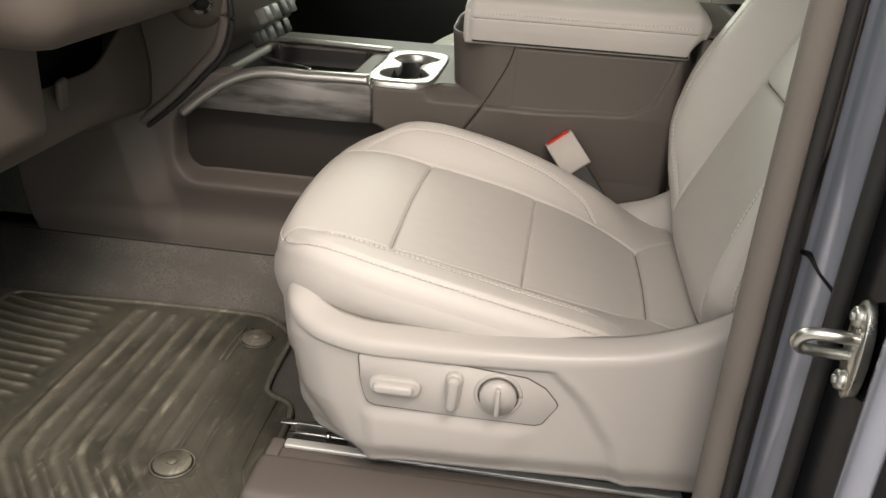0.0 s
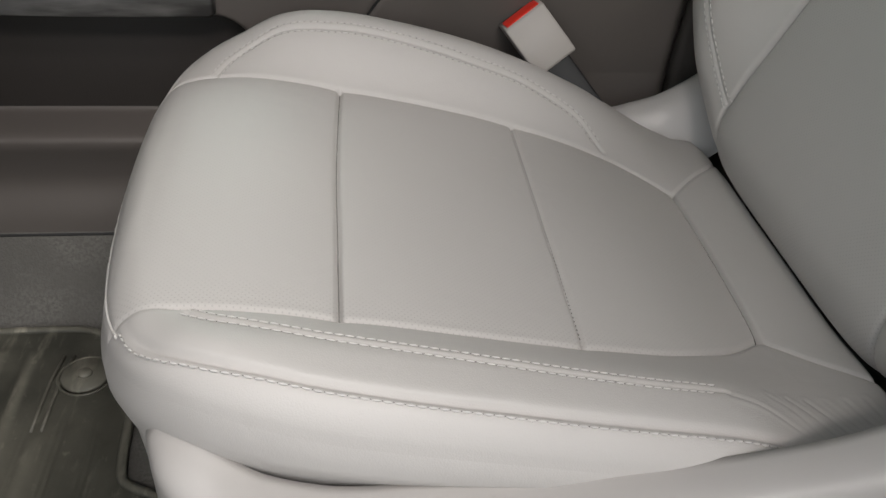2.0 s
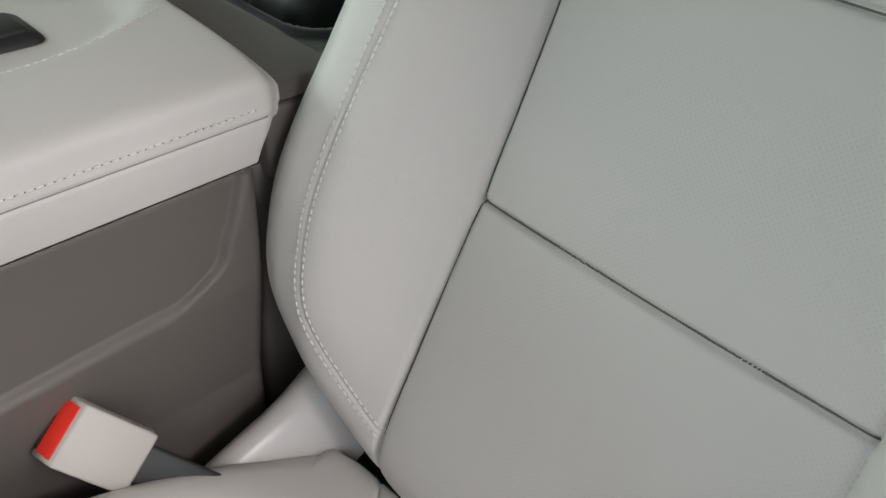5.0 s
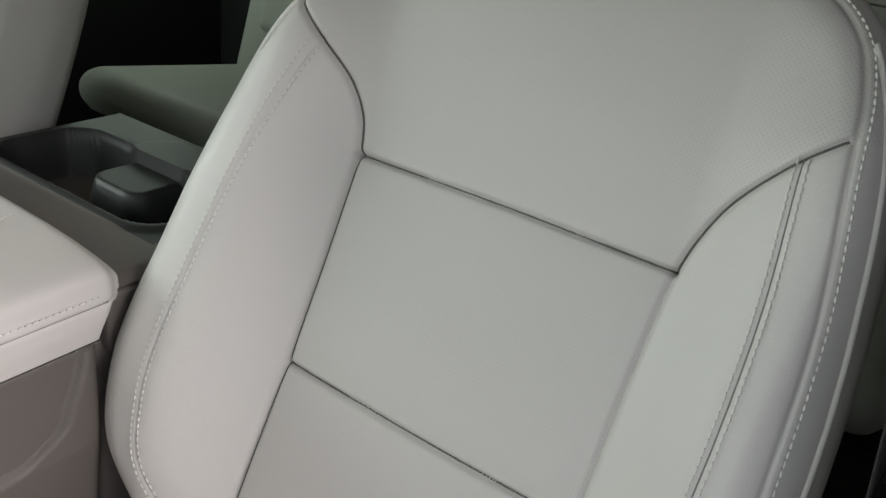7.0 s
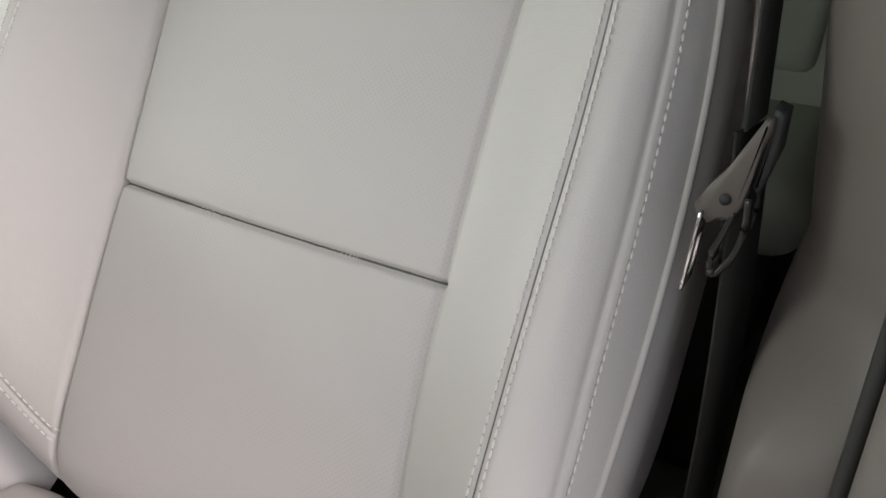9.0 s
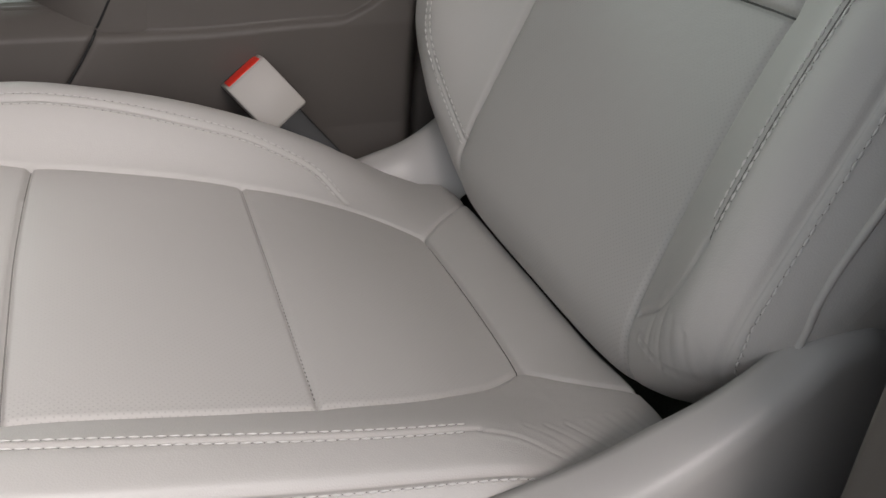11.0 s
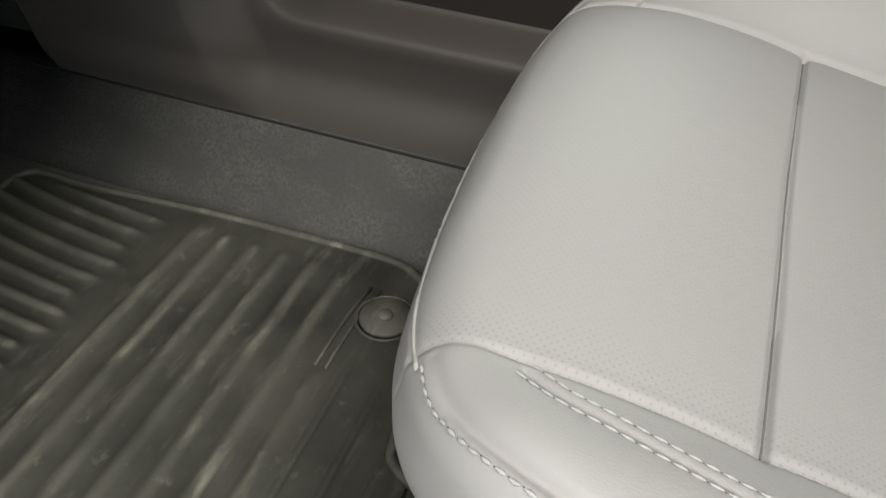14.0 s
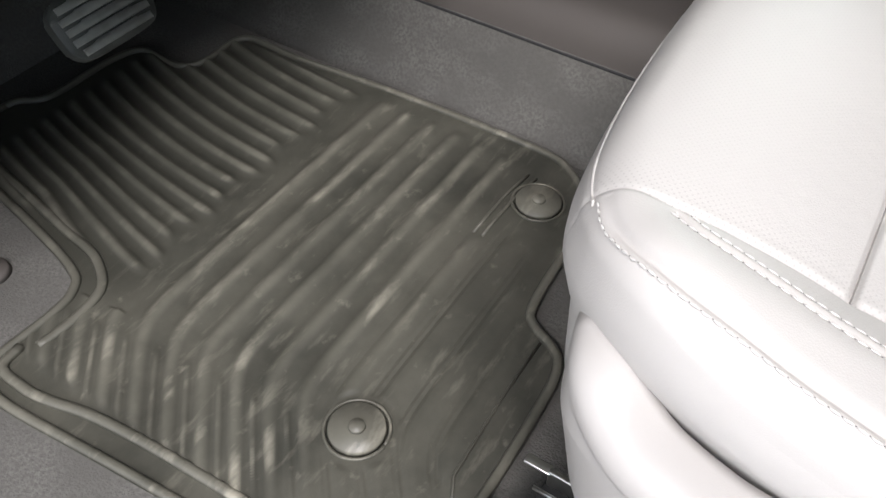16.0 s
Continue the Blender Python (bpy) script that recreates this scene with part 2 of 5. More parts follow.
pale_tops(M_MAT, (0.33, 0.315, 0.255), 0.0082, 0.0114, 0.40)
M_CARPET = material("carpet", (0.145, 0.139, 0.128), 0.95, grain=1.0, grain_scale=420, blotch=0.3, blotch_scale=24, spec=0.1)
streaked(M_CARPET, (0.116, 0.111, 0.102), (16.0, 16.0, 22.0))
streaked(M_CARPET, (0.108, 0.104, 0.095), (260.0, 260.0, 260.0))
M_RED = material("red_plastic", (0.75, 0.035, 0.02), 0.4, blotch=0.05)
M_BUCKLE = material("buckle_plastic", (0.42, 0.39, 0.36), 0.5, grain=0.1, blotch=0.03)
M_TONGUE = material("tongue_plastic", (0.085, 0.073, 0.064), 0.5, grain=0.1, grain_scale=900)
M_GLOSS = material("gloss_black_plastic", (0.03, 0.028, 0.026), 0.14, blotch=0.2, blotch_scale=60)
M_BELT = material("belt_webbing", (0.016, 0.0145, 0.013), 0.8, grain=0.4, grain_scale=1500, blotch=0.15)
# base colour lifted to stand in for the bright reflection on the jamb
M_PAINT = material("blue_grey_paint", (0.33, 0.355, 0.42), 0.17, metal=0.5, blotch=0.08, blotch_scale=14)
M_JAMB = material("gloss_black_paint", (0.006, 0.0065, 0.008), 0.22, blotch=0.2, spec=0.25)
# unseen ground made pale so it bounces light up onto trim and jamb
M_GROUND = material("unseen_ground", (0.42, 0.41, 0.39), 0.6, blotch=0.2, blotch_scale=2)
M_LINER = material("headliner", (0.42, 0.40, 0.37), 0.9, blotch=0.04)
# darker, greener leather: the dim green light at the rear is in its colour
M_REAR = material("dim_rear_leather", (0.31, 0.325, 0.28), 0.55, grain=0.1, grain_scale=900, blotch=0.05, detail="leather")

# ---- building helpers ----


def link_mesh(name, verts, faces, mat, parent=None, label="", smooth=True):
    me = bpy.data.meshes.new(name)
    me.from_pydata(np.asarray(verts, float).reshape(-1, 3).tolist(), [], faces.tolist() if isinstance(faces, np.ndarray) else faces)
    me.materials.append(mat)
    me.polygons.foreach_set("use_smooth", [smooth] * len(me.polygons))
    me.update()
    ob = new(name, me)
    if parent is not None:
        ob.parent = parent
    if label:
        ob["label"] = label
    return ob


def part(name, bm, mat, parent=None, label="", smooth=True):
    """Links a bmesh as one mesh object under a thing or a part."""
    bmesh.ops.recalc_face_normals(bm, faces=bm.faces)
    me = bpy.data.meshes.new(name)
    bm.to_mesh(me)
    bm.free()
    me.materials.append(mat)
    me.polygons.foreach_set("use_smooth", [smooth] * len(me.polygons))
    ob = new(name, me)
    if parent is not None:
        ob.parent = parent
    if label:
        ob["label"] = label
    return ob


def thing(name, label, category, group="", kind=""):
    return tagged(new(name), label, category, group, kind)


def grid_faces(n, m, wrap=False):
    i, j = np.meshgrid(np.arange(n - 1), np.arange(m if wrap else m - 1), indexing="ij")
    k = (j + 1) % m
    return np.stack([i * m + j, i * m + k, (i + 1) * m + k, (i + 1) * m + j], -1).reshape(-1, 4)


def box(bm, x0, x1, y0, y1, z0, z1, bevel=0.0, segments=2, m=None):
    g = bmesh.ops.create_cube(bm, size=1.0)
    vs = g["verts"]
    bmesh.ops.transform(bm, verts=vs, matrix=Matrix.Translation(((x0 + x1) / 2, (y0 + y1) / 2, (z0 + z1) / 2)) @ Matrix.Diagonal((x1 - x0, y1 - y0, z1 - z0, 1)))
    if bevel:
        es = list({e for v in vs for e in v.link_edges})
        r = bmesh.ops.bevel(bm, geom=es, offset=bevel, segments=segments, profile=0.5, affect="EDGES")
        vs = list({v for f in r["faces"] for v in f.verts} | {v for v in vs if v.is_valid})
    if m is not None:
        bmesh.ops.transform(bm, verts=vs, matrix=m)
    return vs


def prism(bm, outline, axis, a, b, bevel=0.0, segments=2):
    """Extrudes a closed outline of pairs along an axis from a to b, with rounded rims."""
    def at(p, c):
        return {"x": (c, p[0], p[1]), "y": (p[0], c, p[1]), "z": (p[0], p[1], c)}[axis]
    lo = [bm.verts.new(at(p, a)) for p in outline]
    hi = [bm.verts.new(at(p, b)) for p in outline]
    n = len(outline)
    f0, f1 = bm.faces.new(lo), bm.faces.new(hi[::-1])
    for i in range(n):
        bm.faces.new((lo[i], hi[i], hi[(i + 1) % n], lo[(i + 1) % n]))
    if bevel:
        es = list(f0.edges) + list(f1.edges)
        bmesh.ops.bevel(bm, geom=es, offset=bevel, segments=segments, profile=0.5, affect="EDGES")


def curve_points(points, n):
    """n points on a smooth curve through the given ones."""
    p = np.array(points, float)
    d = np.concatenate([[0], np.cumsum(np.linalg.norm(np.diff(p, axis=0), axis=1))])
    t = np.linspace(0, d[-1], n)
    m = np.gradient(p, d, axis=0) if len(p) > 2 else np.repeat((p[1:] - p[:1]) / d[-1], 2, 0)
    i = np.clip(np.searchsorted(d, t, "right") - 1, 0, len(p) - 2)
    h = (d[i + 1] - d[i])[:, None]
    s = ((t - d[i])[:, None]) / h
    return ((2 * s**3 - 3 * s**2 + 1) * p[i] + (s**3 - 2 * s**2 + s) * h * m[i] + (-2 * s**3 + 3 * s**2) * p[i + 1] + (s**3 - s**2) * h * m[i + 1])


def tube(points, radius, sides=8, flat=1.0, up=(0, 0, 1)):
    """Vertices and faces of a closed-ended tube along points; flat squeezes it across."""
    p = np.array(points, float)
    d = np.gradient(p, axis=0)
    d /= np.linalg.norm(d, axis=1)[:, None]
    verts = []
    for q, t in zip(p, d):
        a = np.cross(t, up)
        a /= max(np.linalg.norm(a), 1e-9)
        b = np.cross(a, t)
        for k in range(sides):
            c = 2 * math.pi * k / sides
            verts.append(q + radius * (math.cos(c) * a + flat * math.sin(c) * b))
    n = len(p)
    faces = [tuple(q) for q in grid_faces(n, sides, True).tolist()]
    faces.append(tuple(range(sides))[::-1])
    faces.append(tuple(range((n - 1) * sides, n * sides)))
    return verts, faces


def smooth(x, a, b):
    s = np.clip((x - a) / (b - a), 0, 1)
    return s * s * (3 - 2 * s)


def curve_interp(x, xs, ys):
    """Smooth interpolation through a few support values."""
    xs, ys = np.array(xs, float), np.array(ys, float)
    m = np.gradient(ys, xs)
    x = np.clip(x, xs[0], xs[-1])
    i = np.clip(np.searchsorted(xs, x, "right") - 1, 0, len(xs) - 2)
    h = xs[i + 1] - xs[i]
    s = (x - xs[i]) / h
    return (2 * s**3 - 3 * s**2 + 1) * ys[i] + (s**3 - 2 * s**2 + s) * h * m[i] + (-2 * s**3 + 3 * s**2) * ys[i + 1] + (s**3 - s**2) * h * m[i + 1]


def seam_distance(px, py, line):
    """Distance of many points to a polyline."""
    best = np.full(px.shape, 9.0)
    for (ax, ay), (bx, by) in zip(line[:-1], line[1:]):
        dx, dy = bx - ax, by - ay
        t = np.clip(((px - ax) * dx + (py - ay) * dy) / max(dx * dx + dy * dy, 1e-12), 0, 1)
        best = np.minimum(best, np.hypot(px - ax - t * dx, py - ay - t * dy))
    return best


def squircle(n, power, tight=0.0):
    """A square grid laid onto a superellipse; rows gather near the rim."""
    s = np.linspace(-1, 1, n)
    s = s * (1 - tight) + tight * np.sin(s * math.pi / 2)
    u, v = np.meshgrid(s, s, indexing="ij")
    rho = np.maximum(abs(u), abs(v))
    norm = (abs(u) ** power + abs(v) ** power) ** (1 / power)
    k = np.where(norm > 0, rho / np.maximum(norm, 1e-9), 0)
    return u * k, v * k, rho


def stitch_mesh(lines, surface, pitch=0.0065, length=0.0046, radius=0.0007, start=0.0):
    """Raised thread stitches along lines on a surface."""
    ends = []
    for line in lines:
        p = curve_points(line, 400)
        d = np.concatenate([[0], np.cumsum(np.linalg.norm(np.diff(p, axis=0), axis=1))])
        k = np.arange(int(d[-1] / pitch) - 1) * pitch + start
        t = np.stack([k, k + length / 2, k + length], -1)
        ends.append(surface(np.interp(t, d, p[:, 0]), np.interp(t, d, p[:, 1])))
    e = np.concatenate(ends)
    ax = e[:, 2] - e[:, 0]
    ax /= np.linalg.norm(ax, axis=1)[:, None]
    s1 = np.cross(ax, (0.3, 0.2, 0.9))
    s1 /= np.linalg.norm(s1, axis=1)[:, None]
    s2 = np.cross(ax, s1)
    rings = []
    for q, r in zip(range(3), (0.5, 1.25, 0.5)):
        for c in range(5):
            w = 2 * math.pi * c / 5
            rings.append(e[:, q] + radius * r * (math.cos(w) * s1 + math.sin(w) * s2))
    verts = np.stack(rings, 1).reshape(-1, 3)
    one = []
    for i in range(2):
        for c in range(5):
            one.append((i * 5 + c, i * 5 + (c + 1) % 5, i * 5 + 5 + (c + 1) % 5, i * 5 + 5 + c))
    base = np.arange(len(e)) * 15
    faces = (base[:, None, None] + np.array(one)[None]).reshape(-1, 4)
    return verts, faces


def offset_line(line, d):
    p = curve_points(line, 40)
    t = np.gradient(p, axis=0)
    t /= np.linalg.norm(t, axis=1)[:, None]
    return p + d * np.stack([-t[:, 1], t[:, 0]], 1)


def split_parts(verts, faces, ids, names, mats, parent):
    """One mesh for each region of a surface."""
    verts, faces, ids = np.asarray(verts), np.asarray(faces), np.asarray(ids)
    for k, (name, mat) in enumerate(zip(names, mats)):
        mine = faces[ids == k]
        if not len(mine):
            continue
        used, back = np.unique(mine, return_inverse=True)
        link_mesh(name, verts[used], back.reshape(-1, 4), mat, parent)


def height_grid(x0, x1, nx, y0, y1, ny, fn):
    """Vertices and faces of a sheet; fn takes two grids of coordinates and gives three."""
    a, b = np.meshgrid(np.linspace(x0, x1, nx), np.linspace(y0, y1, ny), indexing="ij")
    return np.stack(fn(a, b), -1).reshape(-1, 3), grid_faces(nx, ny)


def soft_rect(a, b, a0, a1, b0, b1, r, soft):
    """One inside a rounded rectangle, nought outside, with a soft rim."""
    ca, cb, ha, hb = (a0 + a1) / 2, (b0 + b1) / 2, (a1 - a0) / 2, (b1 - b0) / 2
    qa, qb = abs(a - ca) - ha + r, abs(b - cb) - hb + r
    d = np.hypot(np.maximum(qa, 0), np.maximum(qb, 0)) + np.minimum(np.maximum(qa, qb), 0) - r
    return 1 - smooth(d, -soft, soft)


def inside(px, py, poly):
    hit = np.zeros(px.shape, bool)
    n = len(poly)
    for i in range(n):
        (ax, ay), (bx, by) = poly[i], poly[(i + 1) % n]
        if ay == by:
            continue
        hit ^= ((ay > py) != (by > py)) & (px < (bx - ax) * (py - ay) / (by - ay) + ax)
    return hit


# ---- the shell of the cab ----
bm = bmesh.new()
box(bm, -60, 60, -60, 60, -0.62, -0.58)
tagged(part("ground", bm, M_GROUND, smooth=False), "pale unseen ground under the vehicle, for bounce light", "ground", kind="structure")

bm = bmesh.new()
box(bm, -1.1, 1.6, -0.52, 1.56, -0.03, 0.0)
tagged(part("floor", bm, M_CARPET, smooth=False), "dark brown-grey carpeted cab floor", "floor", kind="structure")

# toe board rising towards the pedals
bm = bmesh.new()
prism(bm, [(-1.40, 0.34), (-1.07, 0.0), (-1.05, -0.02), (-1.40, -0.03)], "y", -0.52, 1.56)
tagged(part("toe_board", bm, M_CARPET, smooth=False), "carpeted toe board sloping up behind the pedals", "floor", kind="structure")

bm = bmesh.new()
box(bm, -1.45, -1.40, -0.56, 1.6, 0.0, 0.95)
tagged(part("wall_front", bm, M_CARPET, smooth=False), "carpeted firewall behind the pedals", "wall", kind="structure")
bm = bmesh.new()
box(bm, 1.6, 1.65, -0.56, 1.6, 0.0, 1.2)
tagged(part("wall_rear", bm, M_DARK, smooth=False), "plain dark rear wall of the cab", "wall", kind="structure")
bm = bmesh.new()
box(bm, -1.4, 1.6, 1.56, 1.62, 0.0, 0.72)
box(bm, 0.36, 0.62, 1.56, 1.62, 0.72, 1.2)
box(bm, 1.42, 1.6, 1.56, 1.62, 0.72, 1.2)
tagged(part("wall_passenger_side", bm, M_DARK, smooth=False), "passenger side doors with dark trim and open window spaces", "wall", kind="structure")
# opaque panel added to keep sky light out of the rear
bm = bmesh.new()
box(bm, 0.62, 1.42, 1.585, 1.592, 0.72, 1.2)
tagged(part("rear_opening_block", bm, M_DARK, smooth=False), "dark panel added to block light from the rear passenger opening", "window", kind="structure")
# unseen roof; its door-side edge is set to shape the light on the seat
bm = bmesh.new()
box(bm, -0.62, 1.65, -0.335, 1.62, 1.2, 1.24)
tagged(part("ceiling", bm, M_LINER, smooth=False), "pale headliner of the cab roof", "ceiling", kind="structure")
bm = bmesh.new()
box(bm, 0.50, 1.6, -0.60, -0.54, 0.0, 0.9)
# solid panel up to the roof, added to keep light out
prism(bm, [(-0.60, 0.9), (-0.54, 0.9), (-0.30, 1.2), (-0.36, 1.2)], "x", 0.50, 1.6)
tagged(part("wall_driver_side", bm, M_PILLAR, smooth=False), "closed rear door with brown trim and a solid upper panel that blocks light", "wall", kind="structure")
# unseen panel that keeps door-side light off the pedals
bm = bmesh.new()
box(bm, -1.42, -0.78, -0.60, -0.53, -0.25, 0.92, 0.01)
tagged(part("wall_footwell_block", bm, M_BROWN, smooth=False), "unseen brown panel added to shade the pedals", "wall", kind="structure")
bm = bmesh.new()
prism(bm, [(0.243, 0.0), (0.262, 0.02), (0.285, 0.075), (0.302, 0.112), (0.36, 0.112), (0.36, -0.02), (0.243, -0.02)], "x", -1.02, 0.2)
tagged(part("floor_tunnel", bm, M_CARPET), "brown-grey carpet rising to the centre console", "floor", kind="structure")
# ---- driver's seat ----
seat = thing("driver_seat", "light grey-beige leather power driver seat with perforated inserts", "car seat")

INS = [(-0.212, 0.160), (-0.06, 0.165), (0.114, 0.161), (0.19, 0.150), (0.245, 0.130), (0.277, 0.108)]


INS_OUT = [(-0.212, 0.168), (-0.16, 0.170), (-0.06, 0.1685), (0.114, 0.164), (0.19, 0.151), (0.245, 0.130), (0.277, 0.108)]


def insert_half(x, y):
    return np.where(np.asarray(y) < 0, curve_interp(x, *zip(*INS_OUT)), curve_interp(x, *zip(*INS)))


C_SIDE_OUT = [(x, -y) for x, y in INS_OUT]
C_SIDE_IN = [(x, y) for x, y in INS]
C_FRONT = [(-0.057, 0.165), (-0.059, 0.08), (-0.060, 0.0), (-0.059, -0.08), (-0.058, -0.168)]
C_MID = [(0.114, 0.16), (0.112, 0.0), (0.110, -0.162)]
C_REAR = [(0.277, 0.108), (0.279, 0.0), (0.277, -0.108)]
C_REAR_OUT = [(0.277, -0.108), (0.305, -0.135), (0.345, -0.165)]
C_REAR_IN = [(0.277, 0.108), (0.31, 0.14), (0.350, 0.172)]
C_NOSE = [(-0.194, -0.177), (-0.203, -0.158), (-0.219, -0.095), (-0.230, 0.0), (-0.233, 0.08), (-0.221, 0.155), (-0.198, 0.200)]
C_TOP_OUT = [(-0.150, -0.1765), (-0.136, -0.1840), (-0.110, -0.1905), (-0.05, -0.199), (0.034, -0.205), (0.108, -0.208), (0.155, -0.208), (0.20, -0.204)]
C_TOP_IN = [(-0.172, 0.163), (-0.160, 0.188), (-0.130, 0.207), (-0.06, 0.215), (0.07, 0.211), (0.150, 0.203), (0.190, 0.188), (0.212, 0.153)]
C_PIPE_OUT = [(-0.187, -0.175), (-0.179, -0.190), (-0.164, -0.2055), (-0.138, -0.2205), (-0.09, -0.2335), (-0.034, -0.2405), (0.05, -0.243), (0.15, -0.243), (0.23, -0.240)]


def cushion_base(x, y):
    z = curve_interp(x, [-0.262, -0.248, -0.24, -0.23, -0.22, -0.205, -0.19, -0.15, -0.10, -0.06, 0.0, 0.114, 0.2, 0.277, 0.33, 0.38],
                     [0.272, 0.305, 0.332, 0.356, 0.368, 0.379, 0.384, 0.387, 0.381, 0.373, 0.361, 0.335, 0.310, 0.286, 0.286, 0.289])
    e = insert_half(x, y)
    a = np.abs(y)
    inner = curve_interp(x, [-0.26, -0.20, -0.158, -0.11, -0.068, 0.0, 0.08, 0.15, 0.235, 0.30, 0.38], [0.0, 0.0, 0.012, 0.036, 0.046, 0.049, 0.046, 0.038, 0.022, 0.007, 0.0])
    outer = curve_interp(x, [-0.26, -0.20, -0.15, -0.06, 0.1, 0.2, 0.3, 0.38], [0.0, 0.0, 0.010, 0.013, 0.015, 0.020, 0.013, 0.003])
    rise = np.where(y < 0, outer * smooth(a, e - 0.01, 0.215), inner * smooth(a, e - 0.006, 0.232))
    crown = 0.005 * (1 - np.clip(a / 0.17, 0, 1) ** 2) * smooth(-x, -0.1, 0.12)
    return z + rise + crown - 0.008 * smooth(x, 0.25, 0.35) * smooth(y, 0.11, 0.22)


def cushion_z(x, y, detail=True):
    x, y = np.asarray(x, float), np.asarray(y, float)
    z = cushion_base(x, y)
    if detail:
        calm = 1 - 0.85 * np.exp(-((x + 0.180) ** 2 + (y + 0.178) ** 2) / 0.020**2)
        for line, depth, width in ((C_SIDE_OUT, 0.003, 0.0022), (C_SIDE_IN, 0.003, 0.0022), (C_FRONT, 0.0042, 0.0020), (C_MID, 0.0030, 0.0018),
                                   (C_REAR, 0.005, 0.0022), (C_REAR_OUT, 0.003, 0.002), (C_REAR_IN, 0.0025, 0.002), (C_TOP_OUT, 0.002, 0.0016),
                                   (C_TOP_IN, 0.002, 0.0016), (C_PIPE_OUT, 0.0032, 0.0024), (C_NOSE, 0.0018, 0.0016)):
            p = curve_points(line, 60)
            d = seam_distance(x, y, [tuple(q) for q in p])
            z = z - calm * depth * (np.exp(-(d / width) ** 2) + 0.55 * np.exp(-d / 0.012))
    return z


def creases(u, v, lines, depth, width):
    """A few soft creases in the leather, each a short bent line that dies out at its ends."""
    out = 0 * u
    for k, line in enumerate(lines):
        p = curve_points(line, 24)
        d = seam_distance(u, v, [tuple(q) for q in p])
        out = out - depth * (0.6 + 0.4 * math.sin(k * 2.3)) * np.exp(-(d / width) ** 2) + 0.5 * depth * np.exp(-((d - 2.2 * width) / (1.2 * width)) ** 2)
    return out


# creases that fan out from the rear outer corner of the cushion
FAN = [[(0.322 - 0.017 * k, -0.186 - 0.002 * k), (0.325 - 0.015 * k, -0.205), (0.333 - 0.013 * k, -0.224 - 0.001 * k)] for k in range(6)]
FAN += [[(0.20, -0.207), (0.225, -0.212), (0.25, -0.228)]]
N = 470
line_ = np.linspace(-1, 1, N)
A_, B_, RHO = squircle(N, np.where(line_[:, None] < 0, 3.4 + 1.4 * smooth(line_[None, :], -0.2, 0.5), 9.0), 0.2)
CX = 0.05
front = 0.274 + 0.023 * smooth(B_, -0.5, 0.45)
cx = np.where(A_ < 0, CX + front * A_, CX + 0.305 * A_)
cyw = np.where(B_ < 0, 0.262, 0.266) - 0.010 * smooth(cx, 0.2, 0.36)
cy = cyw * B_
line_ = np.linspace(-1, 1, N) * 0.8 + 0.2 * np.sin(np.linspace(-1, 1, N) * math.pi / 2)
U_, V_ = np.meshgrid(line_, line_, indexing="ij")
edge_end = np.maximum(np.clip((-U_ - 0.89) / 0.11, 0, 1), 0.5 * np.clip((U_ - 0.94) / 0.06, 0, 1))
edge = np.where(A_ < 0, np.clip((RHO - 0.89) / 0.11, 0, 1), np.minimum(1, np.hypot(np.clip((abs(V_) - 0.89) / 0.11, 0, 1), edge_end)))
cz = cushion_z(cx, cy) - 0.030 * (1 - np.sqrt(np.clip(1 - edge**2, 0, 1)))
cz = cz + creases(cx, cy, FAN, 0.00045, 0.0018)
# the cushion falls away before the backrest and leaves a deep narrow gap
meet = curve_interp(cy, [-0.25, -0.22, -0.20, -0.16, -0.10, 0.0, 0.10, 0.16, 0.19, 0.22, 0.25], [0.3340, 0.3350, 0.3370, 0.3380, 0.3355, 0.3355, 0.3355, 0.3370, 0.3370, 0.3320, 0.3270])
cz = cz - 0.034 * smooth(cx, meet + 0.0045, meet + 0.0155) ** 1.6
verts = np.stack([cx, cy, cz], -1).reshape(-1, 3)
faces = grid_faces(N, N)


def cushion_region(x, y):
    e = insert_half(x, y)
    a = np.abs(y)
    out = np.where(y < 0, 4, 5)
    ins = (a < e) & (x < 0.278)
    nose = np.interp(y, [p[1] for p in C_NOSE], [p[0] for p in C_NOSE])
    out = np.where(ins, np.where(x < -0.062, 0, np.where(x < 0.11, 1, 2)), out)
    out = np.where((x < nose) & (a < 0.2), 6, out)
    return np.where((x >= 0.277) & (a < 0.108 + (x - 0.277) * 0.9), 3, out)


fx = (cx.ravel()[faces[:, 0]] + cx.ravel()[faces[:, 2]]) / 2
fy = (cy.ravel()[faces[:, 0]] + cy.ravel()[faces[:, 2]]) / 2
ids = cushion_region(fx, fy)

# side wall of the cushion
ring = [(i, 0) for i in range(N)] + [(N - 1, j) for j in range(1, N)] + [(i, N - 1) for i in range(N - 2, -1, -1)] + [(0, j) for j in range(N - 2, 0, -1)]
rx, ry, rz = (np.array([m[i, j] for i, j in ring]) for m in (cx, cy, cz))
rows_ = []
for k in range(9):
    s = k / 8
    side = 0.004 * math.sin(math.pi * min(1, s / 0.25)) - 0.015 * float(smooth(s, 0.15, 0.45))
    nose_in = 0.010 * math.sin(math.pi * min(1, s / 0.5)) - 0.012 * s
    sx, sy = np.sign(rx - CX) * (abs(rx - CX) / 0.28) ** 3, np.sign(ry) * (abs(ry) / 0.262) ** 3
    rows_.append(np.stack([rx + nose_in * sx * (rx < 0.2), ry + side * sy, rz * (1 - s) + s * 0.22], -1))
wall = np.concatenate(rows_)
fs = [tuple(q) for q in grid_faces(9, len(ring), True).tolist()] + [tuple(range(8 * len(ring), 9 * len(ring)))]
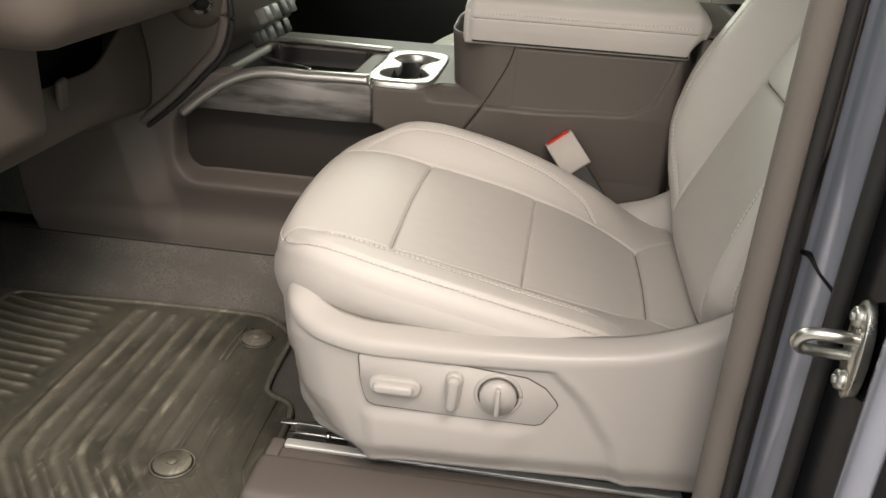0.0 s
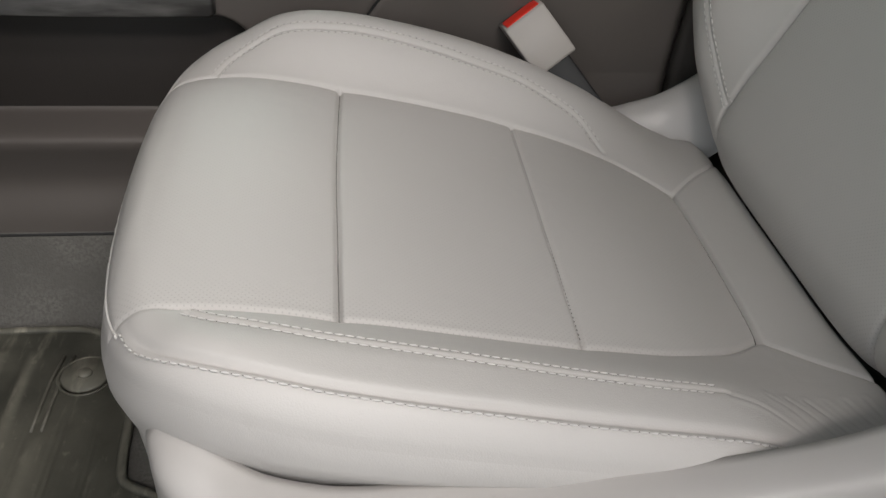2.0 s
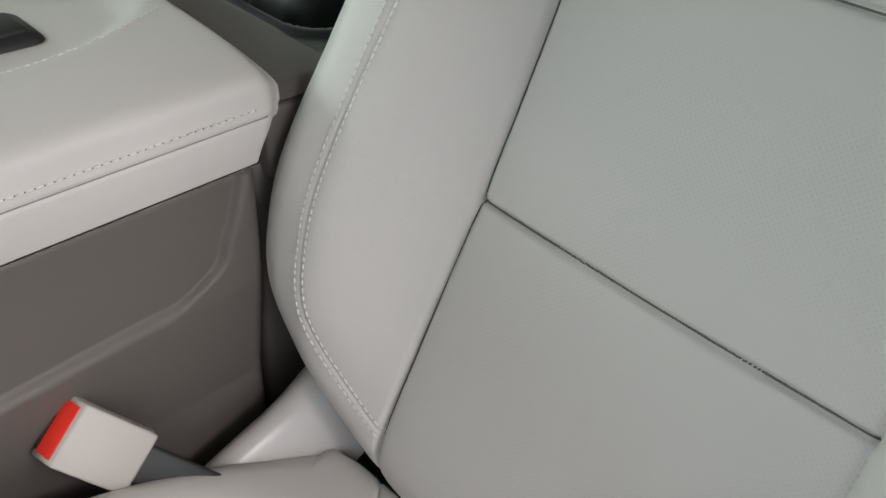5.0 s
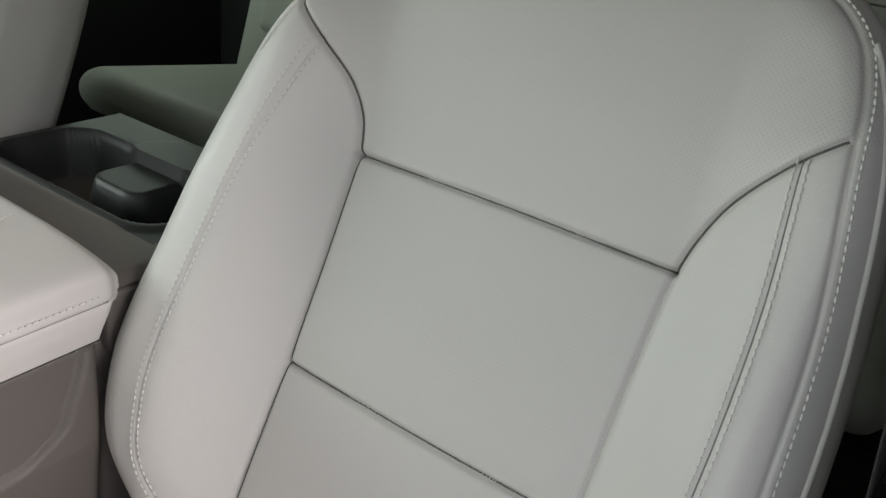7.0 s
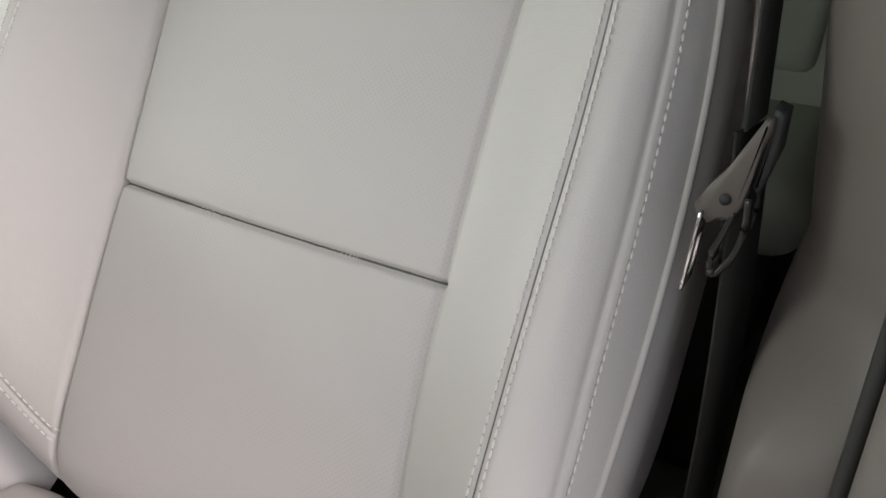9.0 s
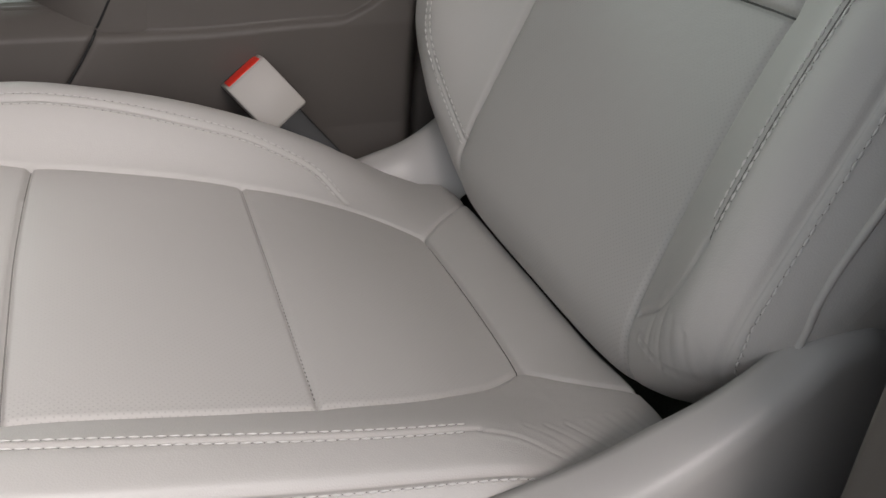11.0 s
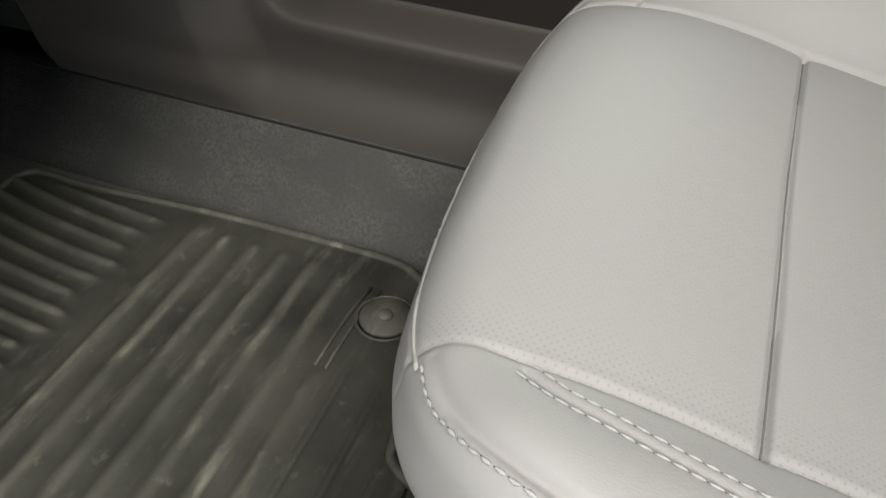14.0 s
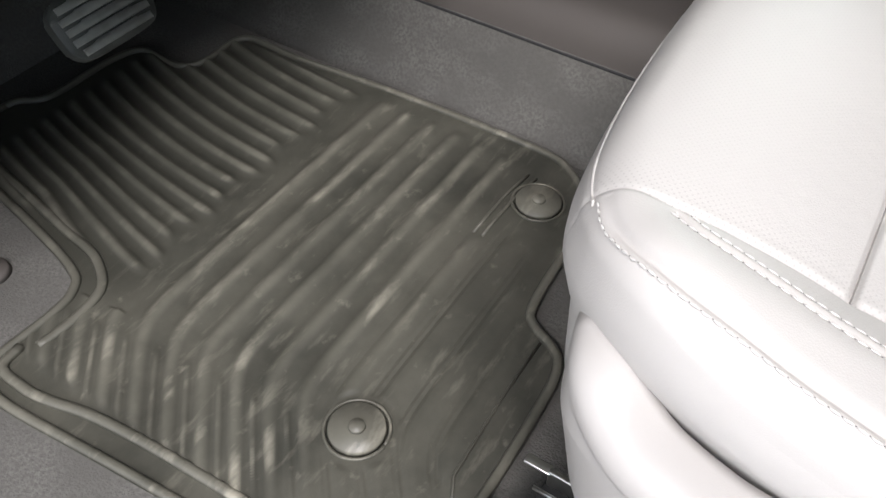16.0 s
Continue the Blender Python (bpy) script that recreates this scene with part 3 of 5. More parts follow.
cushion = link_mesh("cushion", wall, fs, M_LEATHER, seat)
split_parts(verts, faces, ids, ["front_panel", "middle_panel", "rear_panel", "rear_strip", "outer_bolster", "inner_bolster", "nose_panel"],
            [M_PERF, M_PERF, M_PERF, M_LEATHER, M_LEATHER, M_LEATHER, M_LEATHER], cushion)



DROP = cz - cushion_z(cx, cy)


def surf(a, b):
    """Places on the finished cushion surface."""
    near = [np.argmin((cx - p) ** 2 + (cy - q) ** 2) for p, q in zip(np.ravel(a), np.ravel(b))]
    drop = DROP.ravel()[near].reshape(np.shape(a))
    return np.stack([a, b, cushion_z(a, b) + drop + 0.0006], -1)


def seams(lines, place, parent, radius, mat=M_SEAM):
    """Dark tubes standing in for the shade in the sewn joints, one for each joint."""
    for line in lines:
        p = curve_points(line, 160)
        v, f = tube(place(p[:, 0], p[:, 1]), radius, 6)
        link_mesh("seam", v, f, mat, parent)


seams([C_FRONT], surf, cushion, 0.0005, M_SEAM_SOFT)
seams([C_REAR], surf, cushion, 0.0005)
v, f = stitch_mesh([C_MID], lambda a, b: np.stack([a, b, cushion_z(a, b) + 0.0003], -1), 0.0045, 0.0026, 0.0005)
tagged(link_mesh("seam_stitch", v, f, M_SEAM_SOFT, cushion, "dark seam stitching"), kind="stuff")
lines = [offset_line(C_TOP_OUT, 0.0045), offset_line(C_TOP_OUT, -0.0045), offset_line(C_TOP_IN, 0.0045), offset_line(C_TOP_IN, -0.0045), offset_line(C_PIPE_OUT, -0.005)]
raised = lambda a, b: surf(a, b) + np.array((-0.0002, -0.0007, 0.0007))
v, f = stitch_mesh(lines[:4], lambda a, b: surf(a, b) + np.array((0, 0, 0.0004)), radius=0.0006)
w, g = stitch_mesh(lines[4:], raised, radius=0.0008)
v, f = np.concatenate([v, w]), np.concatenate([f, g + len(v)])
tagged(link_mesh("stitching", v, f, M_THREAD, cushion, "pale thread stitching"), kind="stuff")
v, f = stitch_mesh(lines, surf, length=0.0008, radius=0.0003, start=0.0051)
tagged(link_mesh("needle_hole", v, f, M_SEAM_SOFT, cushion, "dark needle holes"), kind="stuff")
q = curve_points(C_NOSE, 90)
v, f = tube(surf(q[:, 0], q[:, 1]), 0.0011, 6)
link_mesh("nose_welt", v, f, M_LEATHER, cushion)

# ---- backrest ----
LEAN = radians(25.5)
BO = np.array((0.325, 0.0, 0.335))
BU = np.array((math.sin(LEAN), 0, math.cos(LEAN)))
BN = np.array((-math.cos(LEAN), 0, math.sin(LEAN)))

B_IN = [(-0.05, 0.162), (0.023, 0.160), (0.12, 0.157), (0.24, 0.154), (0.35, 0.158), (0.4415, 0.165)]
B_OUT = [(-0.05, 0.158), (0.023, 0.156), (0.12, 0.147), (0.24, 0.142), (0.35, 0.140), (0.4415, 0.140)]


def b_half(h, y):
    return np.where(y > 0, curve_interp(h, *zip(*B_IN)), curve_interp(h, *zip(*B_OUT)))


S_LOW = [(0.2406, 0.154), (0.2375, 0.0), (0.2375, -0.142)]
S_HIGH = [(0.4415, 0.165), (0.443, 0.0), (0.4415, -0.140)]
S_SIDE_OUT = [(h, -y) for h, y in B_OUT]
S_SIDE_IN = [(h, y) for h, y in B_IN]
S_UP_OUT = [(0.4415, -0.141), (0.465, -0.147), (0.495, -0.160), (0.532, -0.192), (0.558, -0.222)]
S_UP_IN = [(0.4415, 0.165), (0.471, 0.170), (0.499, 0.185), (0.529, 0.217), (0.561, 0.253)]
S_DOUBLE_OUT = [(0.541, -0.2005), (0.43, -0.213), (0.35, -0.2165), (0.27, -0.216), (0.16, -0.213), (0.10, -0.210)]
S_HOOK_OUT = [(0.10, -0.210), (0.070, -0.203), (0.045, -0.188), (0.026, -0.163)]
S_DOUBLE_IN = [(0.024, 0.161), (0.040, 0.188), (0.062, 0.213), (0.100, 0.237), (0.165, 0.249), (0.245, 0.249), (0.35, 0.242), (0.45, 0.231), (0.531, 0.213)]
S_PIPE_OUT = [(0.672, -0.150), (0.655, -0.180), (0.630, -0.203), (0.592, -0.219), (0.54, -0.229), (0.44, -0.246), (0.325, -0.2535), (0.23, -0.2550), (0.15, -0.2550), (0.10, -0.252), (0.06, -0.246), (0.02, -0.236), (0.0, -0.232)]
S_PIPE_IN = [(0.672, 0.150), (0.655, 0.185), (0.620, 0.214), (0.560, 0.240), (0.50, 0.262)]


def back_f(h, y, detail=True):
    h, y = np.asarray(h, float), np.asarray(y, float)
    a = np.abs(y)
    f = curve_interp(h, [-0.06, 0.0, 0.12, 0.2406, 0.35, 0.4415, 0.56, 0.66, 0.72], [-0.020, -0.002, 0.006, 0.008, 0.004, 0.0, 0.010, 0.008, -0.004])
    e = b_half(np.minimum(h, 0.4415), y)
    top_in = curve_interp(h, [-0.06, 0.0, 0.05, 0.10, 0.16, 0.3, 0.45, 0.54, 0.62, 0.75], [0.0, 0.006, 0.024, 0.048, 0.060, 0.062, 0.060, 0.048, 0.018, 0.0])
    top_out = curve_interp(h, [-0.06, 0.0, 0.05, 0.10, 0.16, 0.3, 0.45, 0.54, 0.62, 0.75], [0.0, 0.012, 0.026, 0.036, 0.042, 0.046, 0.044, 0.040, 0.018, 0.0])
    f = f + np.where(y > 0, top_in * smooth(a, e - 0.008, 0.245), top_out * smooth(a, e - 0.008, 0.225) * (1 - 0.6 * smooth(a, 0.232, 0.285)))
    if detail:
        for line, depth, width in ((S_LOW, 0.006, 0.0022), (S_HIGH, 0.006, 0.0022), (S_SIDE_OUT, 0.0032, 0.0030), (S_SIDE_IN, 0.006, 0.0028), (S_UP_OUT, 0.0045, 0.0026),
                                   (S_UP_IN, 0.0045, 0.0026), (S_DOUBLE_OUT, 0.0012, 0.0013), (S_DOUBLE_IN, 0.0020, 0.0014), (S_PIPE_OUT, 0.0028, 0.0016),
                                   (S_PIPE_IN, 0.0025, 0.0016), (S_HOOK_OUT, 0.0025, 0.0018)):
            d = seam_distance(h, y, [tuple(q) for q in curve_points(line, 60)])
            f = f - depth * np.exp(-(d / width) ** 2) - 0.5 * depth * np.exp(-d / 0.012)
    return f


def back_place(h, y, f):
    h, y, f = (np.asarray(q, float) for q in (h, y, f))
    return BO + h[..., None] * BU + f[..., None] * BN + np.stack([0 * y, y, 0 * y], -1)


A_, B_, RHO = squircle(N, 5.0, 0.2)
bh = 0.333 + 0.370 * A_
bw = np.where(B_ < 0, curve_interp(bh, [-0.06, 0.0, 0.04, 0.09, 0.25, 0.35, 0.45, 0.6, 0.71], [0.246, 0.258, 0.270, 0.281, 0.288, 0.285, 0.276, 0.252, 0.225]),
              curve_interp(bh, [-0.06, 0.0, 0.04, 0.09, 0.17, 0.3, 0.45, 0.6, 0.71], [0.238, 0.272, 0.298, 0.316, 0.323, 0.315, 0.297, 0.262, 0.228]))
by = bw * B_
edge = np.clip((RHO - 0.86) / 0.14, 0, 1)
bf = back_f(bh, by) - (0.045 - 0.013 * smooth(-A_, 0.75, 0.95) * (1 - smooth(abs(B_), 0.55, 0.8))) * (1 - np.sqrt(np.clip(1 - edge**2, 0, 1)))
TUCK = [[(0.052 - 0.003 * k, -0.188 - 0.011 * k), (0.030 - 0.002 * k, -0.186 - 0.0125 * k), (0.006, -0.186 - 0.014 * k)] for k in range(6)]
bf = bf + creases(bh, by, TUCK, 0.0006, 0.0020)
HEM = [[(0.012, -0.176), (0.010, -0.200), (0.016, -0.222), (0.030, -0.243)]]
bf = bf + creases(bh, by, HEM, 0.0012, 0.0016)
verts = back_place(bh, by, bf).reshape(-1, 3)
faces = grid_faces(N, N)


def back_region(h, y):
    a = np.abs(y)
    lim = np.where(y > 0, np.interp(h, *zip(*S_UP_IN)), -np.interp(h, *zip(*S_UP_OUT)))
    pipe = np.where(h < 0.6, 0.24, 0.24 - (h - 0.6) * 0.8)
    out = np.where(y < 0, 3, 4)
    out = np.where((h >= 0.4415) & (a < np.where(h < 0.56, lim, pipe)), 2, out)
    return np.where((a < b_half(h, y)) & (h < 0.4415), np.where(h < 0.239, 0, 1), out)


ids = back_region((bh.ravel()[faces[:, 0]] + bh.ravel()[faces[:, 2]]) / 2, (by.ravel()[faces[:, 0]] + by.ravel()[faces[:, 2]]) / 2)
rh, ry, rf = (np.array([m[i, j] for i, j in ring]) for m in (bh, by, bf))
rows_ = []
for k in range(10):
    s = k / 9
    pull = -0.03 * max(0, s - 0.6)
    rows_.append(back_place(rh + pull * np.sign(rh - 0.333) * (abs(rh - 0.333) / 0.370) ** 4, ry * (1 + pull * 3.0), rf * (1 - s) + s * (-0.14)))
wall = np.concatenate(rows_)
fs = [tuple(q) for q in grid_faces(10, len(ring), True).tolist()] + [tuple(range(9 * len(ring), 10 * len(ring)))]
back = link_mesh("backrest", wall, fs, M_LEATHER, seat)
split_parts(verts, faces, ids, ["lower_panel", "upper_panel", "yoke", "outer_bolster", "inner_bolster"],
            [M_PERF_BACK, M_PERF_BACK, M_PERF_BACK, M_LEATHER, M_LEATHER], back)
# raised welt and its stitching along the outer side
WELT = curve_points([(0.02, -0.252), (0.06, -0.264), (0.12, -0.272), (0.2, -0.277), (0.28, -0.2775), (0.35, -0.275), (0.45, -0.265), (0.55, -0.246), (0.60, -0.229), (0.63, -0.213)], 90)


def outer_f(h, y):
    """Depth of the finished backrest surface at given places."""
    near = [np.argmin((bh - p) ** 2 + (by - q) ** 2) for p, q in zip(np.ravel(h), np.ravel(y))]
    return bf.ravel()[near].reshape(np.shape(h))


wf = np.convolve(np.pad(outer_f(WELT[:, 0], WELT[:, 1]), 4, "edge"), np.ones(9) / 9, "valid")
q = back_place(WELT[:, 0], WELT[:, 1], wf + 0.0008)
v, f = tube(q, 0.0026, 8)
link_mesh("welt", v, f, M_LEATHER, back)
BACK_DROP = (bf - back_f(bh, by)).ravel()


def surf(a, b):
    """Places on the finished backrest surface."""
    near = [np.argmin((bh - p) ** 2 + (by - q) ** 2) for p, q in zip(np.ravel(a), np.ravel(b))]
    return back_place(a, b, back_f(a, b) + BACK_DROP[near].reshape(np.shape(a)) + 0.0005)



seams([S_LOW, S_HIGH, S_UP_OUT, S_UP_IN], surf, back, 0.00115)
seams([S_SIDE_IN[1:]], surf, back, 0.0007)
seams([S_DOUBLE_OUT], surf, back, 0.0005, M_SEAM_SOFT)
lines = [offset_line(S_DOUBLE_OUT, 0.0040), offset_line(S_DOUBLE_OUT, -0.0040), offset_line(S_DOUBLE_IN, 0.0045), offset_line(S_DOUBLE_IN, -0.0045), offset_line(S_PIPE_OUT, 0.0055)]
raised = lambda a, b: surf(a, b) + np.array((-0.0007, -0.0010, 0.0003))
v, f = stitch_mesh(lines[:2], lambda a, b: surf(a, b) + 0.0005 * BN, radius=0.0008)
w, g = stitch_mesh(lines[2:4], lambda a, b: surf(a, b) + 0.0004 * BN, radius=0.0008)
v, f = np.concatenate([v, w]), np.concatenate([f, g + len(v)])
w, g = stitch_mesh(lines[4:], raised, radius=0.0009)
v, f = np.concatenate([v, w]), np.concatenate([f, g + len(v)])
tagged(link_mesh("stitching", v, f, M_THREAD, back, "pale thread stitching"), kind="stuff")
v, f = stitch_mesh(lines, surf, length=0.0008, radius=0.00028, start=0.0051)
tagged(link_mesh("needle_hole", v, f, M_SEAM_SOFT, back, "dark needle holes"), kind="stuff")

# ---- seat side trim with the power switches ----
plan = curve_points([(0.47, -0.280), (0.35, -0.287), (0.2, -0.291), (0.0, -0.291), (-0.08, -0.288), (-0.130, -0.274), (-0.163, -0.248), (-0.175, -0.218), (-0.181, -0.19), (-0.190, -0.14), (-0.199, 0.0), (-0.194, 0.2)], 360)
tops = np.where(plan[:, 1] < -0.225,
                curve_interp(plan[:, 0], [-0.19, -0.16, -0.135, -0.10, 0.0, 0.09, 0.2, 0.27, 0.31, 0.35, 0.385, 0.41, 0.44, 0.475], [0.337, 0.331, 0.321, 0.3150, 0.3130, 0.317, 0.326, 0.341, 0.359, 0.384, 0.407, 0.411, 0.390, 0.36]),
                np.interp(plan[:, 1], [-0.225, -0.20, -0.15, 0.2], [0.336, 0.327, 0.305, 0.27]))
bots = np.where(plan[:, 1] < -0.225, curve_interp(plan[:, 0], [-0.18, -0.16, -0.10, -0.05, 0.1, 0.47], [0.116, 0.117, 0.121, 0.128, 0.138, 0.147]), 0.116)
n = len(plan)
tg = np.gradient(plan, axis=0)
tg /= np.linalg.norm(tg, axis=1)[:, None]
nrm = np.stack([tg[:, 1], -tg[:, 0]], 1)
if nrm[80, 1] > 0:
    nrm = -nrm
M = 90
rows_ = []
for k in range(M):
    s = (k / (M - 1)) ** 1.8
    z = tops * (1 - s) + bots * s
    # rolled shoulder at the top, a recessed field behind a curved ridge, belly below
    depth = tops - z
    off = -(0.028 + 0.008 * smooth(-plan[:, 1], 0.225, 0.282) * (1 - smooth(plan[:, 0], 0.27, 0.35))) * (1 - (1 - np.clip(1 - depth / 0.021, 0, 1) ** 2.8) ** (1 / 2.8)) - 0.012 * smooth(s, 0.80, 1.0)
    ridge = np.interp(z, [0.15, 0.205, 0.26, 0.29, 0.315], [0.250, 0.232, 0.195, 0.165, 0.142])
    off = off - 0.0055 * smooth(depth, 0.021, 0.027) * (1 - smooth(plan[:, 0] - ridge, -0.014, 0.008)) * smooth(plan[:, 0], -0.17, -0.09)
    # a sloping ledge under the switch plate
    tip = np.interp(z, [0.15, 0.20, 0.225], [0.120, 0.140, 0.162])
    off = off + 0.0045 * (1 - smooth(z, 0.197, 0.218)) * smooth(z, 0.125, 0.185) * smooth(plan[:, 0], -0.080, -0.050) * (1 - smooth(plan[:, 0], tip - 0.030, tip + 0.010))
    off = off + 0.0015 * np.exp(-((plan[:, 0] - ridge - 0.010) / 0.009) ** 2) * smooth(depth, 0.02, 0.04)
    slant = (0.10 + 0.16 * smooth(-plan[:, 1], 0.19, 0.265)) * np.clip(0.285 - z, 0, 1) * (1 - smooth(plan[:, 0], -0.17, -0.01))
    slant = slant + 0.38 * np.clip(0.208 - z, 0, 1) * (1 - smooth(plan[:, 0], -0.17, -0.04)) * smooth(-plan[:, 1], 0.19, 0.25)
    rows_.append(np.stack([plan[:, 0] + nrm[:, 0] * off + slant, plan[:, 1] + nrm[:, 1] * off, z], -1))
side_trim = link_mesh("side_trim", np.concatenate(rows_), grid_faces(M, n), M_TRIM, seat, "smooth beige plastic side shield")
mod = side_trim.modifiers.new("solid", "SOLIDIFY")
mod.thickness, mod.offset = 0.004, 0.0
TY = -0.2888

# switch plate
bm = bmesh.new()
corners = [(-0.066, 0.290), (-0.069, 0.285), (-0.066, 0.252), (-0.061, 0.232), (-0.057, 0.223), (-0.049, 0.2195), (0.05, 0.219), (0.143, 0.220), (0.151, 0.224), (0.164, 0.246), (0.166, 0.251), (0.163, 0.257), (0.150, 0.272), (0.128, 0.283), (0.06, 0.288), (-0.05, 0.291)]
prism(bm, corners, "y", TY + 0.010, TY - 0.0010, 0.001)
plate = part("switch_plate", bm, M_TRIM, seat)
loop = [(x, TY - 0.0002, z) for x, z in corners + corners[:1]]
loop = np.concatenate([np.linspace(loop[i], loop[i + 1], 6)[:-1] for i in range(len(loop) - 1)])
# dark tube drawn as the shade in the gap round the plate
v, f = tube(loop, 0.0009, 6, up=(0, 1, 0))
link_mesh("plate_gap_shade", v, f, M_SEAM, plate)


def capsule(x0, x1, r0, r1, n=10):
    """Outline of a bar along the first axis with round ends of two radii."""
    out = [(x1 - r1 + r1 * math.cos(a), r1 * math.sin(a)) for a in np.linspace(-math.pi / 2, math.pi / 2, n)]
    return out + [(x0 + r0 + r0 * math.cos(a), r0 * math.sin(a)) for a in np.linspace(math.pi / 2, 3 * math.pi / 2, n)]


# a flat-backed slide switch with a raised grip, and an upright recline switch with a broad head
for name, m_, shapes in (("seat_slide_switch", pose(-0.024, TY, 0.2515), (((-0.031, 0.031, 0.0115, 0.0115), 0.008, 0.003), ((-0.025, 0.023, 0.0062, 0.0062), 0.016, 0.004))),
                         ("recline_switch", pose(0.0445, TY, 0.255, 0, -87, 0), (((-0.026, 0.026, 0.0085, 0.0105), 0.010, 0.004), ((-0.023, 0.024, 0.0055, 0.0080), 0.017, 0.005)))):
    sw = None
    for shape, depth_, bev in shapes:
        bm = bmesh.new()
        prism(bm, capsule(*shape), "y", 0.004, -depth_, bev, 4)
        bmesh.ops.transform(bm, verts=bm.verts, matrix=m_)
        sw = part(name if sw is None else "grip", bm, M_TRIM, seat if sw is None else sw)
bm = bmesh.new()
bmesh.ops.create_cone(bm, cap_ends=True, segments=40, radius1=0.0225, radius2=0.0205, depth=0.014, matrix=pose(0.097, TY - 0.006, 0.256, 90, 0, 0))
box(bm, 0.094, 0.100, TY - 0.021, TY - 0.008, 0.238, 0.274, 0.002)
part("lumbar_knob", bm, M_TRIM, seat)
# dark ring drawn as the gap shade behind the knob
v, f = tube([(0.097 + 0.0232 * math.cos(a), TY - 0.0020, 0.256 + 0.0232 * math.sin(a)) for a in np.linspace(0, 2 * math.pi, 40)], 0.0012, 6, up=(0, 1, 0))
link_mesh("knob_gap_shade", v, f, M_SEAM, seat)
v, f = tube([(0.097 + 0.026 * math.cos(a), TY - 0.0015, 0.256 + 0.026 * math.sin(a)) for a in np.linspace(0, 2 * math.pi, 40)], 0.0025, 8, up=(0, 1, 0))
link_mesh("knob_ring", v, f, M_TRIM, seat)

# floor rails and riser cover under the seat
M_FLANGE = material("dull_zinc", (0.68, 0.69, 0.66), 0.5, metal=0.6, blotch=0.15, blotch_scale=50)
bm = bmesh.new()
box(bm, -0.180, 0.34, -0.240, -0.188, 0.0, 0.084, 0.002)
rail = part("rail", bm, M_BLACK, seat, "dark floor rail under the seat")
bm = bmesh.new()
box(bm, -0.180, 0.34, -0.2378, -0.2222, 0.082, 0.100, 0.0025, 3)
part("outer_flange", bm, M_FLANGE, rail, "bare bright steel rail flange")
bm = bmesh.new()
box(bm, -0.178, 0.34, -0.1925, -0.1865, 0.060, 0.1025, 0.0012)
box(bm, -0.199, -0.176, -0.1935, -0.1845, 0.0985, 0.1015, 0.001)
part("inner_flange", bm, M_STEEL, rail, "bare bright steel rail flange")
v, f = tube([(x_, -0.207, 0.0975) for x_ in np.linspace(-0.183, 0.1, 12)], 0.0019, 8)
link_mesh("slide_rod", v, f, M_STEEL, rail, "thin steel rod in the rail")
bm = bmesh.new()
bmesh.ops.create_cone(bm, cap_ends=True, segments=6, radius1=0.0062, radius2=0.0050, depth=0.007, matrix=pose(-0.127, -0.207, 0.0985, 0, 90, 0))
part("rod_nut", bm, M_STEEL, rail)
bm = bmesh.new()
box(bm, -0.10, 0.33, -0.225, 0.22, 0.0, 0.145, 0.01)
part("riser", bm, M_DARK, seat)
M_POCKET = material("pocket_dark", (0.034, 0.029, 0.026), 0.6, grain=0.2, blotch=0.15)
M_SWITCH = material("switch_plastic", (0.12, 0.13, 0.122), 0.4, blotch=0.15, blotch_scale=40)
# ---- front passenger seat ----
passenger = copy_thing(seat, pose(0, 1.045, 0))
passenger.name = "passenger_seat"
tagged(passenger, "light grey leather front passenger seat beyond the console", "car seat")

# ---- riser cover ----
bm = bmesh.new()
box(bm, -0.205, 0.42, -0.345, -0.2585, 0.0, 0.105, 0.014, 4)
box(bm, -0.199, -0.181, -0.262, -0.2245, 0.0, 0.1000, 0.003, 2)
box(bm, -0.1808, 0.34, -0.262, -0.2405, 0.0, 0.0985, 0.003, 2)
tagged(part("riser_cover", bm, M_BROWN), "brown plastic cover along the outer seat rail", "trim", kind="structure")

# ---- centre console ----
console = thing("centre_console", "brown plastic centre console with silver trim and cup holders", "console")
GAP = [(0.053, 0.545), (0.046, 0.520), (0.026, 0.478), (0.004, 0.438), (-0.028, 0.390), (-0.07, 0.340)]


